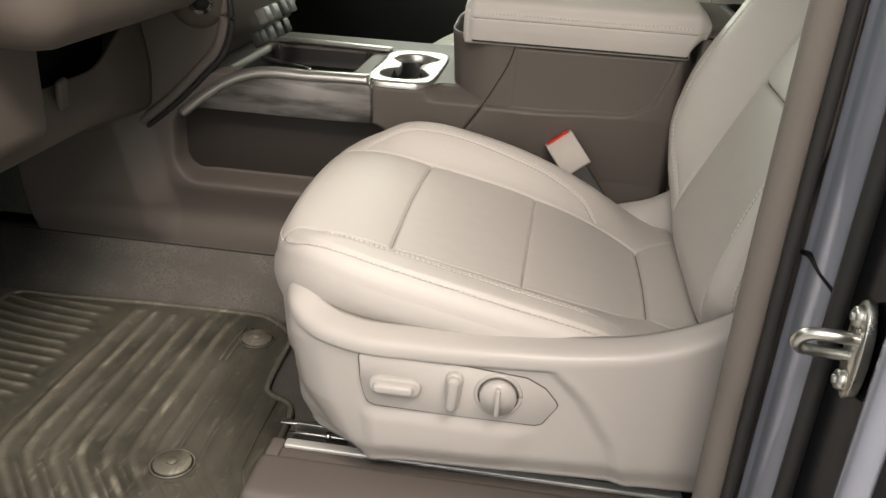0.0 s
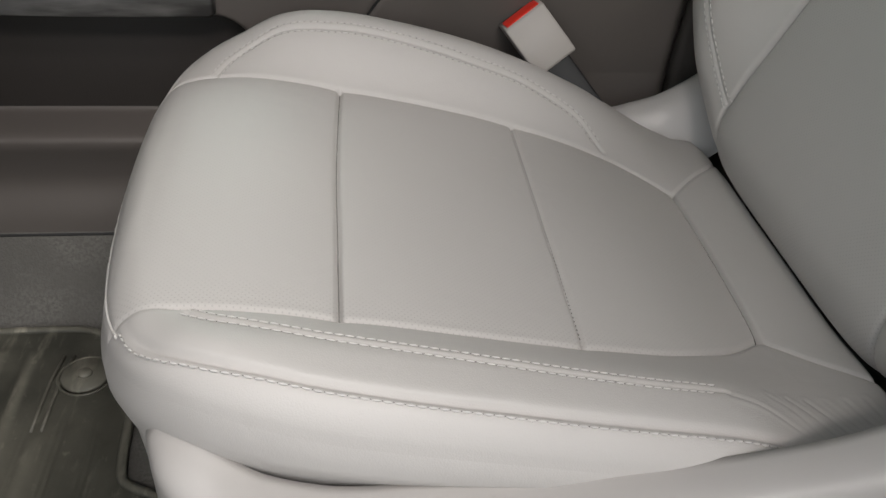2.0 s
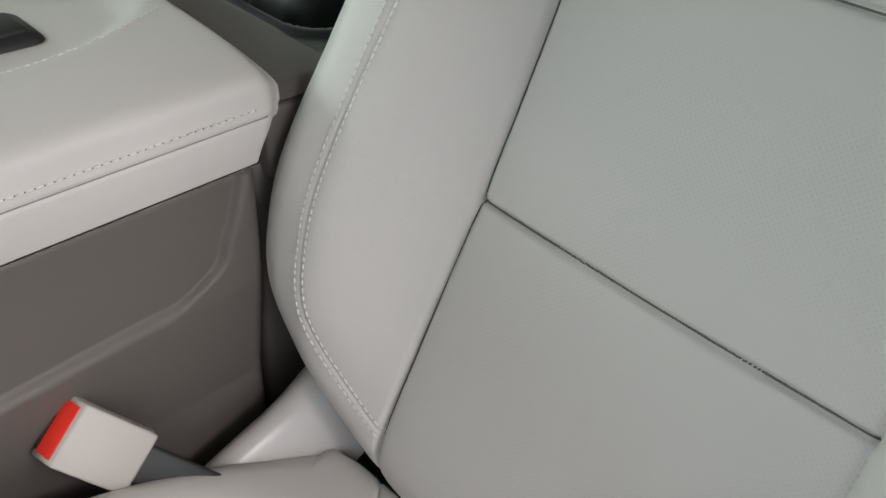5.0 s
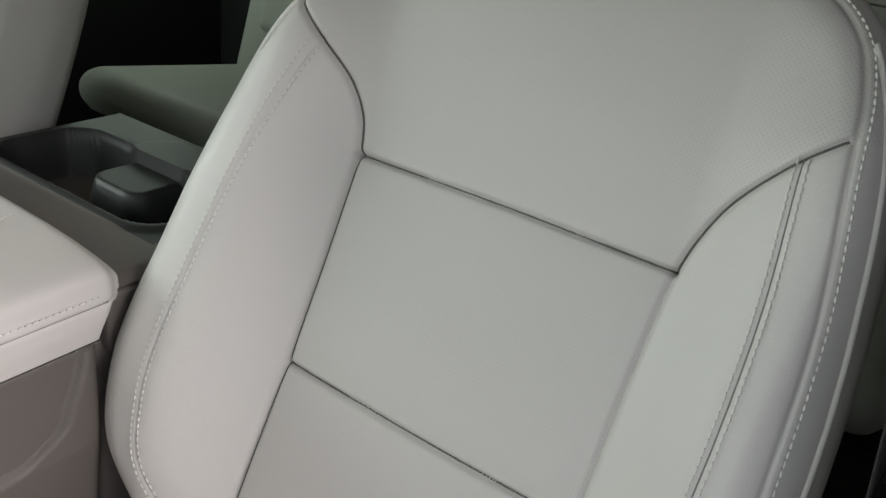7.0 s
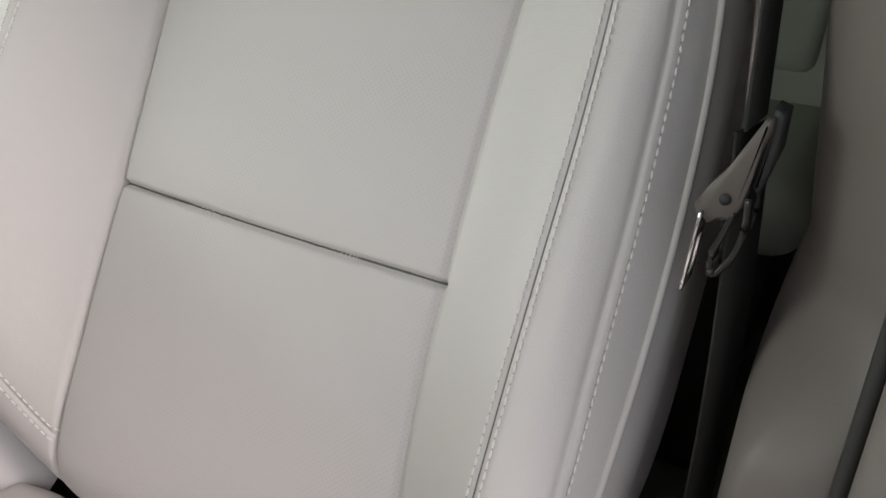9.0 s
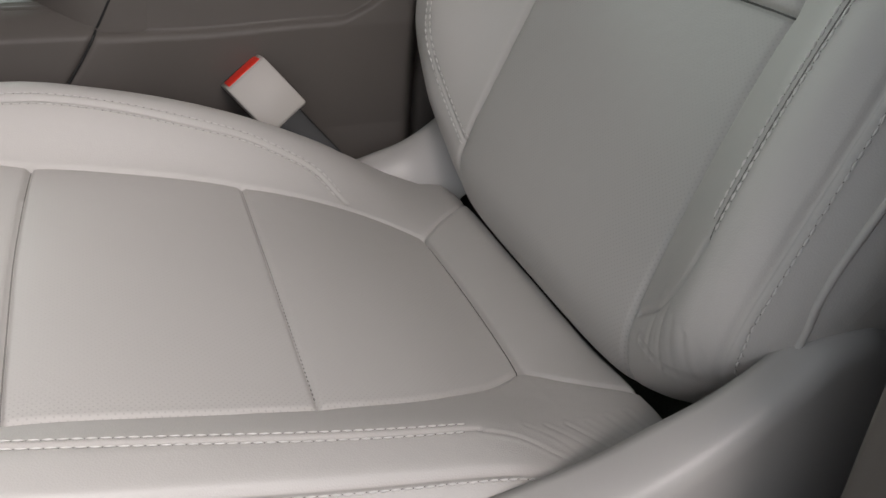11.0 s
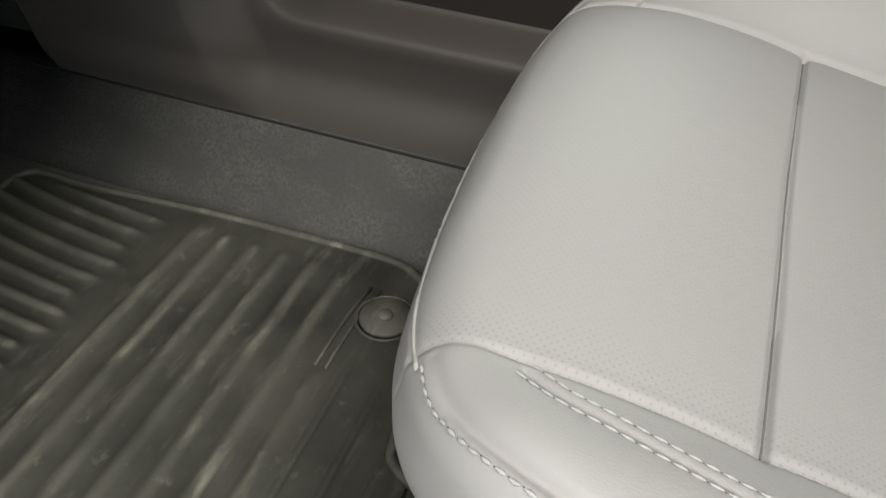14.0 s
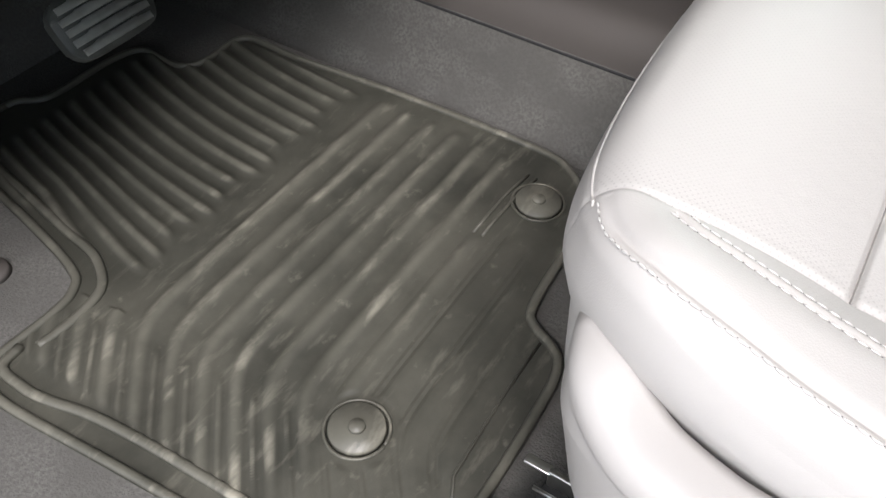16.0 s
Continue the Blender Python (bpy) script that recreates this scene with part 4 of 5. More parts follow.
def console_side(x, s):
    top = 0.462 + 0.086 * smooth(x, 0.030, 0.062)
    z = np.where(s < 0.7, 0.108 + 0.339 * s / 0.7, 0.447 + (top - 0.447) * (s - 0.7) / 0.3)
    y = 0.304 + 0 * x
    y = y + 0.050 * soft_rect(x, z, -0.560, -0.150, 0.252, 0.386, 0.045, 0.007)
    y = y - 0.012 * np.exp(-((z - 0.245) / 0.025) ** 2) * (1 - smooth(x, -0.25, -0.1)) * smooth(x, -0.62, -0.5) + 0.010 * np.exp(-((z - 0.175) / 0.03) ** 2)
    y = y - 0.034 * smooth(-x - 0.25 * np.clip(z - 0.2, 0, 1), 0.56, 0.63) * smooth(z, 0.10, 0.18)
    # recessed bin wall above the shoulder line
    rear = curve_interp(z, [0.43, 0.438, 0.443, 0.450, 0.461, 0.490, 0.545], [0.20, 0.226, 0.248, 0.265, 0.286, 0.303, 0.323])
    ledge = 0.4365 + 0.006 * smooth(x, 0.10, 0.24)
    shoulder = smooth(z, ledge - 0.003, ledge + 0.005) * (1 - smooth(x, rear - 0.003, rear + 0.003)) * smooth(x, 0.004, 0.012)
    y = y + 0.0085 * shoulder
    # below the shoulder the wall leans in, and at the rear it turns away
    y = y + 0.020 * np.clip((ledge - 0.004 - z) / 0.12, 0, 1) * smooth(x, 0.0, 0.07)
    y = y + 0.030 * smooth(x, 0.318, 0.348) ** 2
    # facet that leads up to the deck in front of the bin
    y = y + 0.036 * np.clip((z - 0.438) / 0.024, 0, 1) * smooth(x, -0.10, -0.07) * (1 - smooth(x, 0.03, 0.058))
    d = seam_distance(x, z, [tuple(q) for q in curve_points(GAP, 40)])
    y = y + 0.007 * np.exp(-(d / 0.0018) ** 2) * (z < 0.445)
    y = y + 0.012 * smooth(z, top - 0.012, top) ** 2
    return x, y, z


v, f = height_grid(-0.86, 0.345, 440, 0, 1, 220, console_side)
side = link_mesh("side_panel", v, f, M_BROWN, console)
mod = side.modifiers.new("solid", "SOLIDIFY")
mod.thickness, mod.offset = 0.003, 0.0
BIN = curve_points([(0.075, 0.3155), (0.05, 0.3125), (0.03, 0.3115), (0.012, 0.3140), (-0.012, 0.324), (-0.036, 0.346), (-0.050, 0.385), (-0.055, 0.45), (-0.052, 0.62), (-0.03, 0.70)], 90)
v = np.concatenate([np.column_stack([BIN[:, 0] - 0.010 * t_ * smooth(BIN[:, 1], 0.32, 0.38), BIN[:, 1], np.full(len(BIN), 0.432 + 0.122 * t_)]) for t_ in np.linspace(0, 1, 12)])
bin_front = link_mesh("bin_front", v, grid_faces(12, len(BIN)), M_BROWN, console)
mod = bin_front.modifiers.new("solid", "SOLIDIFY")
mod.thickness, mod.offset = 0.003, 0.0
g = curve_points(GAP, 80)
low = g[g[:, 1] < 0.444]
gs = 0.7 * (low[:, 1] - 0.108) / 0.339
high = g[g[:, 1] >= 0.444]
order = np.argsort(BIN[:, 0])
# black tubes put the shade of the console's gaps into colour
v, f = tube(np.stack(console_side(low[:, 0], gs), -1) - np.array((0, 0.0062, 0)), 0.0013, 6)
link_mesh("panel_gap_shade", v, f, M_BLACK, console)
v, f = tube(np.column_stack([high[:, 0], np.interp(high[:, 0], BIN[order, 0], BIN[order, 1]) - 0.0017, high[:, 1]]), 0.0013, 6)
link_mesh("panel_gap_shade", v, f, M_BLACK, console)
v, f = tube([(x_, 0.3035, 0.5505) for x_ in np.linspace(-0.02, 0.335, 40)], 0.0022, 6)
link_mesh("lid_gap_shade", v, f, M_BLACK, console)
v, f = tube([(x_, 0.3015, 0.109) for x_ in np.linspace(-0.90, 0.1, 60)], 0.0022, 6)
link_mesh("carpet_gap_shade", v, f, M_BLACK, console)
# dark panel at the back of the pocket in the side
bm = bmesh.new()
box(bm, -0.557, -0.152, 0.345, 0.352, 0.256, 0.383, 0.002)
part("pocket_liner", bm, M_POCKET, console, "dark panel at the back of the side pocket")
bm = bmesh.new()
box(bm, -0.86, 0.64, 0.365, 0.70, 0.0, 0.40, 0.01)
part("core", bm, M_DARK, console)

# top deck with tray and cup wells
CUPS = [(-0.148, 0.384), (-0.148, 0.516)]


def deck(x, y):
    z = 0.462 + 0 * x
    z = z - 0.045 * soft_rect(x, y, -0.455, -0.245, 0.335, 0.570, 0.02, 0.004)
    for px, py in CUPS:
        z = z - 0.060 * (1 - smooth(np.hypot(x - px, y - py), 0.040, 0.046))
    z = z - 0.060 * soft_rect(x, y, -0.168, -0.128, 0.39, 0.51, 0.008, 0.003)
    z = z - (0.001 + 0.024 * np.clip((0.341 - y) / 0.036, 0, 1)) * smooth(x, -0.10, -0.07)
    return x, y, z - 0.02 * smooth(-x, 0.52, 0.64)


v, f = height_grid(-0.64, 0.05, 215, 0.314, 0.715, 150, deck)
mid = v[f].mean(1)
wells = (soft_rect(mid[:, 0], mid[:, 1], -0.457, -0.243, 0.333, 0.572, 0.02, 0.001) > 0.5) | (soft_rect(mid[:, 0], mid[:, 1], -0.205, -0.092, 0.315, 0.585, 0.03, 0.001) > 0.5)
top_deck = new("top_deck")
top_deck.parent = console
split_parts(v, f, wells.astype(int), ["deck_top", "deck_well"], [M_BROWN, M_DARK], top_deck)
bm = bmesh.new()
box(bm, -0.452, -0.248, 0.338, 0.567, 0.418, 0.424)
part("tray_mat", bm, M_DARK, console, "black rubber tray mat")
for px, py in CUPS:
    bm = bmesh.new()
    bmesh.ops.create_cone(bm, cap_ends=True, segments=32, radius1=0.039, radius2=0.039, depth=0.004, matrix=pose(px, py, 0.4055))
    part("cup_mat", bm, M_BLACK, console, "black rubber cup mat")
# flat silver bezel with two round openings joined by a narrow waist
ANG = np.linspace(0, 2 * math.pi, 144, endpoint=False)
COS, SIN = np.cos(ANG), np.sin(ANG)
reach = np.where(abs(SIN) * 0.019 < 0.050 * abs(COS), 0.019 / np.maximum(abs(COS), 1e-6), 0)
lobe = (abs(SIN) * 0.066) ** 2 - (0.066**2 - 0.044**2)
reach = np.maximum(reach, np.where(lobe > 0, abs(SIN) * 0.066 + np.sqrt(np.maximum(lobe, 0)), 0))
reach = np.convolve(np.concatenate([reach[-2:], reach, reach[:2]]), np.ones(5) / 5, "valid")
rim_out = 1 / ((abs(COS) / 0.0625) ** 5 + (abs(SIN) / 0.146) ** 5) ** 0.2
rings = [(0.0, 0.450), (0.0, 0.4645), (0.04, 0.4665), (0.35, 0.4685), (0.75, 0.4690), (0.95, 0.4675), (1.0, 0.4650), (1.0, 0.4570)]
v = np.concatenate([np.column_stack([-0.148 + COS * (reach + (rim_out - reach) * w), 0.450 + SIN * (reach + (rim_out - reach) * w), np.full(144, h)]) for w, h in rings])
link_mesh("cup_bezel", v, grid_faces(len(rings), 144, True), M_SATIN, console, "satin silver cup holder bezel")
# silver insert along the driver's side
bm = bmesh.new()
prism(bm, [(-0.512, 0.392), (-0.462, 0.432), (-0.425, 0.455), (-0.40, 0.459), (-0.30, 0.462), (-0.196, 0.464), (-0.188, 0.458), (-0.186, 0.396), (-0.192, 0.391), (-0.33, 0.392)], "y", 0.312, 0.290, 0.004, 3)
part("silver_insert", bm, M_SILVER, console, "brushed silver side insert")
edge_line = curve_points([(-0.535, 0.291, 0.382), (-0.48, 0.291, 0.425), (-0.44, 0.292, 0.450), (-0.40, 0.294, 0.464), (-0.30, 0.294, 0.468), (-0.192, 0.294, 0.470)], 60)
v, f = tube(edge_line, 0.0095, 12, 1.5, up=(0, 1, 0))
link_mesh("chrome_strip", v, f, M_SATIN, console, "satin silver strip over the insert")
v, f = tube(curve_points([(-0.50, 0.60, 0.466), (-0.40, 0.592, 0.468), (-0.21, 0.578, 0.468)], 30), 0.013, 10, 0.45)
link_mesh("far_chrome_strip", v, f, M_SATIN, console, "satin silver strip beside the tray")
v, f = tube(curve_points([(-0.425, 0.415, 0.464), (-0.37, 0.386, 0.464), (-0.314, 0.355, 0.464)], 30), 0.004, 8)
link_mesh("tray_strip", v, f, M_CHROME, console)
# rear housing with cup holders
WELL = (0.452, 0.585, 0.385, 0.690)


def housing(x, y):
    z = 0.592 + 0 * x - 0.012 * smooth(0.335 - y, 0, 0.03)
    z = z - 0.07 * soft_rect(x, y, *WELL, 0.04, 0.004)
    z = z + 0.058 * soft_rect(x, y, 0.505, 0.640, 0.480, 0.585, 0.030, 0.010)
    z = z + 0.004 * soft_rect(x, y, WELL[0] - 0.014, WELL[1] + 0.014, WELL[2] - 0.014, WELL[3] + 0.014, 0.05, 0.005) * (1 - soft_rect(x, y, *WELL, 0.04, 0.004))
    z = np.minimum(z, 0.596)
    return x, y, z


v, f = height_grid(0.370, 0.66, 100, 0.318, 0.715, 130, housing)
mid = v[f].mean(1)
hs = new("rear_deck")
hs.parent = console
split_parts(v, f, ((mid[:, 0] > WELL[0] - 0.014) & (mid[:, 1] > 0.358)).astype(int), ["deck_top", "cup_well"], [M_BROWN, M_DARK], hs)
bm = bmesh.new()
box(bm, 0.345, 0.655, 0.332, 0.70, 0.2, 0.53, 0.01)
part("rear_housing", bm, M_BROWN, console)
bm = bmesh.new()
box(bm, 0.356, 0.655, 0.320, 0.350, 0.515, 0.579, 0.005)
box(bm, 0.366, 0.655, 0.338, 0.350, 0.11, 0.513, 0.004)
part("housing_side", bm, M_BROWN, console)
bm = bmesh.new()
box(bm, 0.655, 0.67, 0.316, 0.716, 0.11, 0.588, 0.005)
part("housing_back", bm, M_BROWN, console)
bm = bmesh.new()
box(bm, 0.462, 0.575, 0.395, 0.680, 0.5195, 0.5245)
part("rear_cup_mat", bm, M_DARK, console, "dark rubber cup mat")

# padded armrest lid
def armrest(u, w):
    """u round the section from the near lower edge over the top to the far one, w along its length."""
    x = -0.036 + 0.402 * w
    t = np.linspace(0, 1, 9)
    yy = curve_interp(u, t, [0.300, 0.297, 0.300, 0.318, 0.42, 0.60, 0.705, 0.722, 0.722])
    zz = curve_interp(u, t, [0.552, 0.575, 0.598, 0.622, 0.633, 0.633, 0.622, 0.595, 0.552])
    endr = smooth(w, 0.93, 1.0)
    endf = smooth(-w, -0.06, 0.0)
    low = zz < 0.58
    zz = zz + np.where(low, 0.028 * smooth(w, 0.92, 1.0) * (0.58 - zz) / 0.028, 0)
    yy = yy + (0.51 - yy) * 0.06 * np.maximum(endr, endf) ** 2
    zz = zz - 0.018 * np.maximum(endr, endf) ** 2 * smooth(zz, 0.585, 0.63)
    x = x - 0.024 * smooth(w, 0.90, 1.0) * np.clip((0.602 - zz) / 0.05, 0, 1) ** 1.5
    groove = np.exp(-((zz - 0.588) / 0.0016) ** 2) * (yy < 0.4)
    yy = yy + 0.0015 * groove
    # shallow thumb hollow beside the latch
    d = np.hypot((x - 0.21) / 0.13, (yy - 0.468) / 0.075)
    zz = zz - 0.010 * (1 - smooth(d, 0.75, 1.05)) * (zz > 0.6)
    return x, yy, zz


v, f = height_grid(0, 1, 160, 0, 1, 150, armrest)
lid = link_mesh("armrest", v, f, M_LEATHER, console, "padded pale leather armrest lid")
bm = bmesh.new()
box(bm, -0.034, 0.338, 0.304, 0.718, 0.545, 0.60, 0.004)
part("armrest_base", bm, M_LEATHER, lid)
v, f = stitch_mesh([[(0.0, 0.0), (0.18, 0.0), (0.342, 0.0)]], lambda a, b: np.stack([a, 0 * a + 0.2985, 0 * a + 0.5965], -1), 0.0062, 0.0046, 0.0011)
tagged(link_mesh("stitching", v, f, M_THREAD, lid, "pale thread stitching"), kind="stuff")
v, f = stitch_mesh([[(0.0, 0.0), (0.18, 0.0), (0.342, 0.0)]], lambda a, b: np.stack([a, 0 * a + 0.2985, 0 * a + 0.5965], -1), 0.0062, 0.0012, 0.0004, 0.0048)
tagged(link_mesh("needle_hole", v, f, M_SEAM, lid, "dark needle holes"), kind="stuff")
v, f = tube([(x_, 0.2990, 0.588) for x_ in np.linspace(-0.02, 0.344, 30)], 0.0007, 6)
link_mesh("seam", v, f, M_SEAM_SOFT, lid)
hol = [(0.12, 0.388), (0.20, 0.385), (0.25, 0.392), (0.30, 0.410), (0.343, 0.430)]
v, f = stitch_mesh([hol], lambda a, b: np.stack([a, b, 0 * a + 0.6338], -1), 0.0062, 0.0045, 0.0007)
tagged(link_mesh("top_stitching", v, f, M_THREAD, lid, "pale thread stitching"), kind="stuff")
bm = bmesh.new()
box(bm, 0.135, 0.253, 0.436, 0.500, 0.612, 0.6305, 0.012, 4)
latch = part("latch_bezel", bm, M_DARK, lid, "dark plastic latch recess")
bm = bmesh.new()
box(bm, 0.146, 0.242, 0.447, 0.489, 0.622, 0.6335, 0.004, 2)
part("latch", bm, M_BLACK, lid)

# ---- dashboard ----
dash = thing("dashboard", "brown moulded dashboard with knee panel and column shroud", "dashboard")


def knee(y, s):
    x = -0.600 - 0.07 * smooth(-s, -0.25, 0.0) + 0.015 * np.sin(s * math.pi) - 0.012 * smooth(y, 0.12, 0.28)
    low = 0.386 - 0.044 * smooth(y, 0.08, 0.30)
    high = 0.488 + 0.052 * smooth(y, 0.10, 0.26)
    return x, y, low + (high - low) * s


v, f = height_grid(-0.52, 0.302, 60, 0, 1, 40, knee)
kp = link_mesh("knee_panel", v, f, M_DASH, dash)
mod = kp.modifiers.new("solid", "SOLIDIFY")
mod.thickness, mod.offset = 0.006, 0.0
bm = bmesh.new()
box(bm, -0.80, -0.552, -0.56, -0.068, 0.432, 0.80, 0.03, 4)
part("outer_panel", bm, M_DASH, dash)
# blunt rounded shroud under the steering column
bm = bmesh.new()
box(bm, -0.80, -0.435, -0.225, 0.255, 0.578, 0.82, 0.062, 6)
part("column_shroud", bm, M_DASH, dash)
# solid black box in place of the shaded opening under the column
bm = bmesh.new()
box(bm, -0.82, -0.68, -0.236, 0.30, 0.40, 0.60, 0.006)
part("column_opening_shade", bm, M_BLACK, dash, "black box standing in for the shade under the column")
bm = bmesh.new()
box(bm, -0.006, 0.004, -0.011, 0.011, -0.026, 0.022, 0.004, 3)
bmesh.ops.transform(bm, verts=bm.verts, matrix=pose(-0.580, 0.0, 0.480, 14, 12, 0))
part("tilt_lever", bm, M_PILLAR, dash)
# stack side that runs down to the console
bm = bmesh.new()
prism(bm, [(-0.86, 0.33), (-0.69, 0.335), (-0.622, 0.353), (-0.563, 0.401), (-0.505, 0.458), (-0.468, 0.500), (-0.455, 0.54), (-0.47, 0.80), (-0.86, 0.80)], "y", 0.302, 0.74, 0.012, 3)
part("stack_flank", bm, M_DASH, dash)
rib = curve_points([(-0.625, 0.300, 0.350), (-0.563, 0.300, 0.401), (-0.505, 0.300, 0.458), (-0.468, 0.300, 0.500), (-0.453, 0.300, 0.545), (-0.455, 0.300, 0.60)], 60)
v, f = tube(rib, 0.007, 8, 1.3)
link_mesh("stack_edge_trim", v, f, M_PILLAR, dash)
# dark tube stands in for the shadow beside the edge trim
v, f = tube(rib + np.array((0.013, 0.004, -0.006)), 0.006, 8)
link_mesh("stack_edge_shade", v, f, M_DARK, dash)
# carried forward to the firewall to block windscreen light from the footwell
bm = bmesh.new()
box(bm, -1.45, -0.48, -0.56, 1.5, 0.70, 0.92, 0.05, 4)
part("upper_dash", bm, M_DASH, dash)
bm = bmesh.new()
box(bm, -0.86, -0.58, 0.74, 1.5, 0.51, 0.71, 0.05, 4)
part("glove_box", bm, M_DASH, dash)
# push button with a chrome ring
for rr, mm, dd in ((0.021, M_CHROME, 0.012), (0.015, M_DARK, 0.015)):
    bm = bmesh.new()
    bmesh.ops.create_cone(bm, cap_ends=True, segments=32, radius1=rr, radius2=rr * 0.9, depth=dd, matrix=look((-0.477, 0.264, 0.583), (0.115, -1.09, 0.8)))
    part("start_button" if mm is M_DARK else "start_button_ring", bm, mm, dash)
bm = bmesh.new()
bmesh.ops.create_uvsphere(bm, u_segments=24, v_segments=16, radius=0.055, matrix=pose(-0.50, 0.315, 0.585))
part("button_boss", bm, M_DASH, dash)
# bank of switches on the stack
for k in range(4):
    for r in range(2):
        bm = bmesh.new()
        box(bm, -0.010, 0.010, -0.016, 0.016, -0.014, 0.014, 0.004)
        bmesh.ops.transform(bm, verts=bm.verts, matrix=pose(-0.405 + 0.01 * r, 0.345 + 0.045 * k, 0.515 + 0.04 * r, 0, -25, 0))
        part("switch", bm, M_SWITCH if (k + r) % 3 else M_DARK, dash)

# ---- floor mat ----
mat_outline = [(-1.024, -0.058), (-0.993, -0.048), (-0.983, -0.02), (-0.985, 0.03), (-0.984, 0.078), (-0.972, 0.117), (-0.945, 0.117), (-0.911, 0.111), (-0.885, 0.119), (-0.873, 0.147), (-0.879, 0.19), (-0.871, 0.221),
               (-0.84, 0.222), (-0.785, 0.218), (-0.705, 0.227), (-0.54, 0.238), (-0.46, 0.238), (-0.385, 0.240), (-0.356, 0.228), (-0.303, 0.184), (-0.299, 0.165), (-0.297, 0.015), (-0.283, -0.008), (-0.250, -0.018),
               (-0.233, -0.037), (-0.229, -0.083), (-0.227, -0.20), (-0.231, -0.315), (-0.245, -0.33), (-0.42, -0.340), (-0.583, -0.355), (-0.665, -0.364), (-0.696, -0.350), (-0.700, -0.325), (-0.695, -0.262), (-0.703, -0.228),
               (-0.725, -0.213), (-0.786, -0.200), (-0.886, -0.182), (-1.01, -0.165)]
BUTTONS = [(-0.361, 0.155), (-0.359, -0.202)]


def mat_height(x, y):
    z = 0.007 + 0 * x
    # fore and aft ribs under the pedals, bowed and fanned towards the door
    ahead = np.clip(-0.645 - x, 0, 1)
    bend = y - 0.55 * ahead**2 - 0.16 * np.clip((-0.03 - y) / 0.12, 0, 1) * np.minimum(ahead, 0.2)
    r1 = (0.5 + 0.5 * np.cos(2 * math.pi * (bend - 0.062) / 0.0268)) ** 1.3
    end = -0.657 + 0.008 * np.sin(y * 70)
    m1 = (1 - smooth(x, end - 0.03, end)) * smooth(x, -0.965, -0.94) * smooth(y, -0.188, -0.172) * (1 - smooth(y, 0.200, 0.218))
    # cross ribs that turn towards the door, closer set past the turn
    turn = -0.222 + 0.12 * (x + 0.617)
    k = 0.5 * (turn - y + np.sqrt((turn - y) ** 2 + 0.0005))
    c = x - 0.83 * k
    wave = 2 * math.pi * (c + 0.6170) / 0.0374
    r2 = (0.5 + 0.5 * np.cos(wave)) ** 1.5
    fine = smooth(0.5 + 0.5 * np.cos(2 * wave), 0.3, 0.95) * smooth(turn - y, 0.012, 0.035)
    r2 = np.maximum(r2, 0.75 * fine)
    lim = np.interp(x, [-0.70, -0.44, -0.42, -0.405, -0.38, -0.345, -0.32, -0.30, -0.27], [0.215, 0.215, 0.20, 0.075, 0.080, 0.110, 0.055, 0.0, -0.035])
    m2 = smooth(c, -0.80, -0.788) * np.where(turn - y > 0.0, 1, smooth(x, -0.640, -0.630)) * (1 - smooth(x, -0.268, -0.264)) * (1 - smooth(y, lim - 0.022, lim + 0.004)) * smooth(y, -0.322, -0.306)
    for bx, by_ in BUTTONS:
        off = smooth(np.hypot(x - bx, y - by_), 0.036, 0.044)
        m2 = m2 * off
    # towards the seat the ribs thin out to shallow pairs of lines
    near = smooth(x, -0.43, -0.36)
    lines = 0.0022 * (np.exp(-(((wave / math.pi) % 2 - 1.0) / 0.10) ** 2) + np.exp(-(((wave / math.pi) % 2 - 1.36) / 0.10) ** 2))
    z = z + 0.0046 * r1 * m1 + 0.0036 * r2 * m2 * (1 - 0.6 * near) - lines * m2 * near
    return z


nx_, ny_ = 420, 310
gx, gy = np.meshgrid(np.linspace(-1.05, -0.215, nx_), np.linspace(-0.37, 0.25, ny_), indexing="ij")
verts = np.stack([gx, gy, mat_height(gx, gy)], -1).reshape(-1, 3)
fs = grid_faces(nx_, ny_)
mx, my = gx.ravel()[fs].mean(1), gy.ravel()[fs].mean(1)
fs = fs[inside(mx, my, mat_outline)]
used, backi = np.unique(fs, return_inverse=True)
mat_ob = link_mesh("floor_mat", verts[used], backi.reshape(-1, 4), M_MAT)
tagged(mat_ob, "dark ribbed rubber floor mat with scuffs on the carpet", "floor mat")
rim = np.array(mat_outline + mat_outline[:1])
rim = np.concatenate([np.linspace(rim[i], rim[i + 1], 8)[:-1] for i in range(len(rim) - 1)] + [rim[-1:]])
kern = np.ones(9) / 9
pad = np.concatenate([rim[-9:-1], rim, rim[1:9]])
sm = np.stack([np.convolve(pad[:, i], kern, "same") for i in range(2)], 1)[8:-8]
v, f = tube([(a, b, 0.007) for a, b in sm], 0.0055, 8)
link_mesh("rim", v, f, M_MAT, mat_ob)
for line in ([(-0.25, -0.311), (-0.42, -0.313), (-0.57, -0.325), (-0.65, -0.340), (-0.686, -0.334), (-0.690, -0.310)],
             [(-0.676, -0.300), (-0.673, -0.262), (-0.683, -0.214), (-0.714, -0.192), (-0.782, -0.179), (-0.882, -0.162), (-0.975, -0.148)]):
    p = curve_points(line, 60)
    v, f = tube([(a, b_, 0.0075) for a, b_ in p], 0.006, 8, 0.8)
    link_mesh("inner_ridge", v, f, M_MAT, mat_ob)
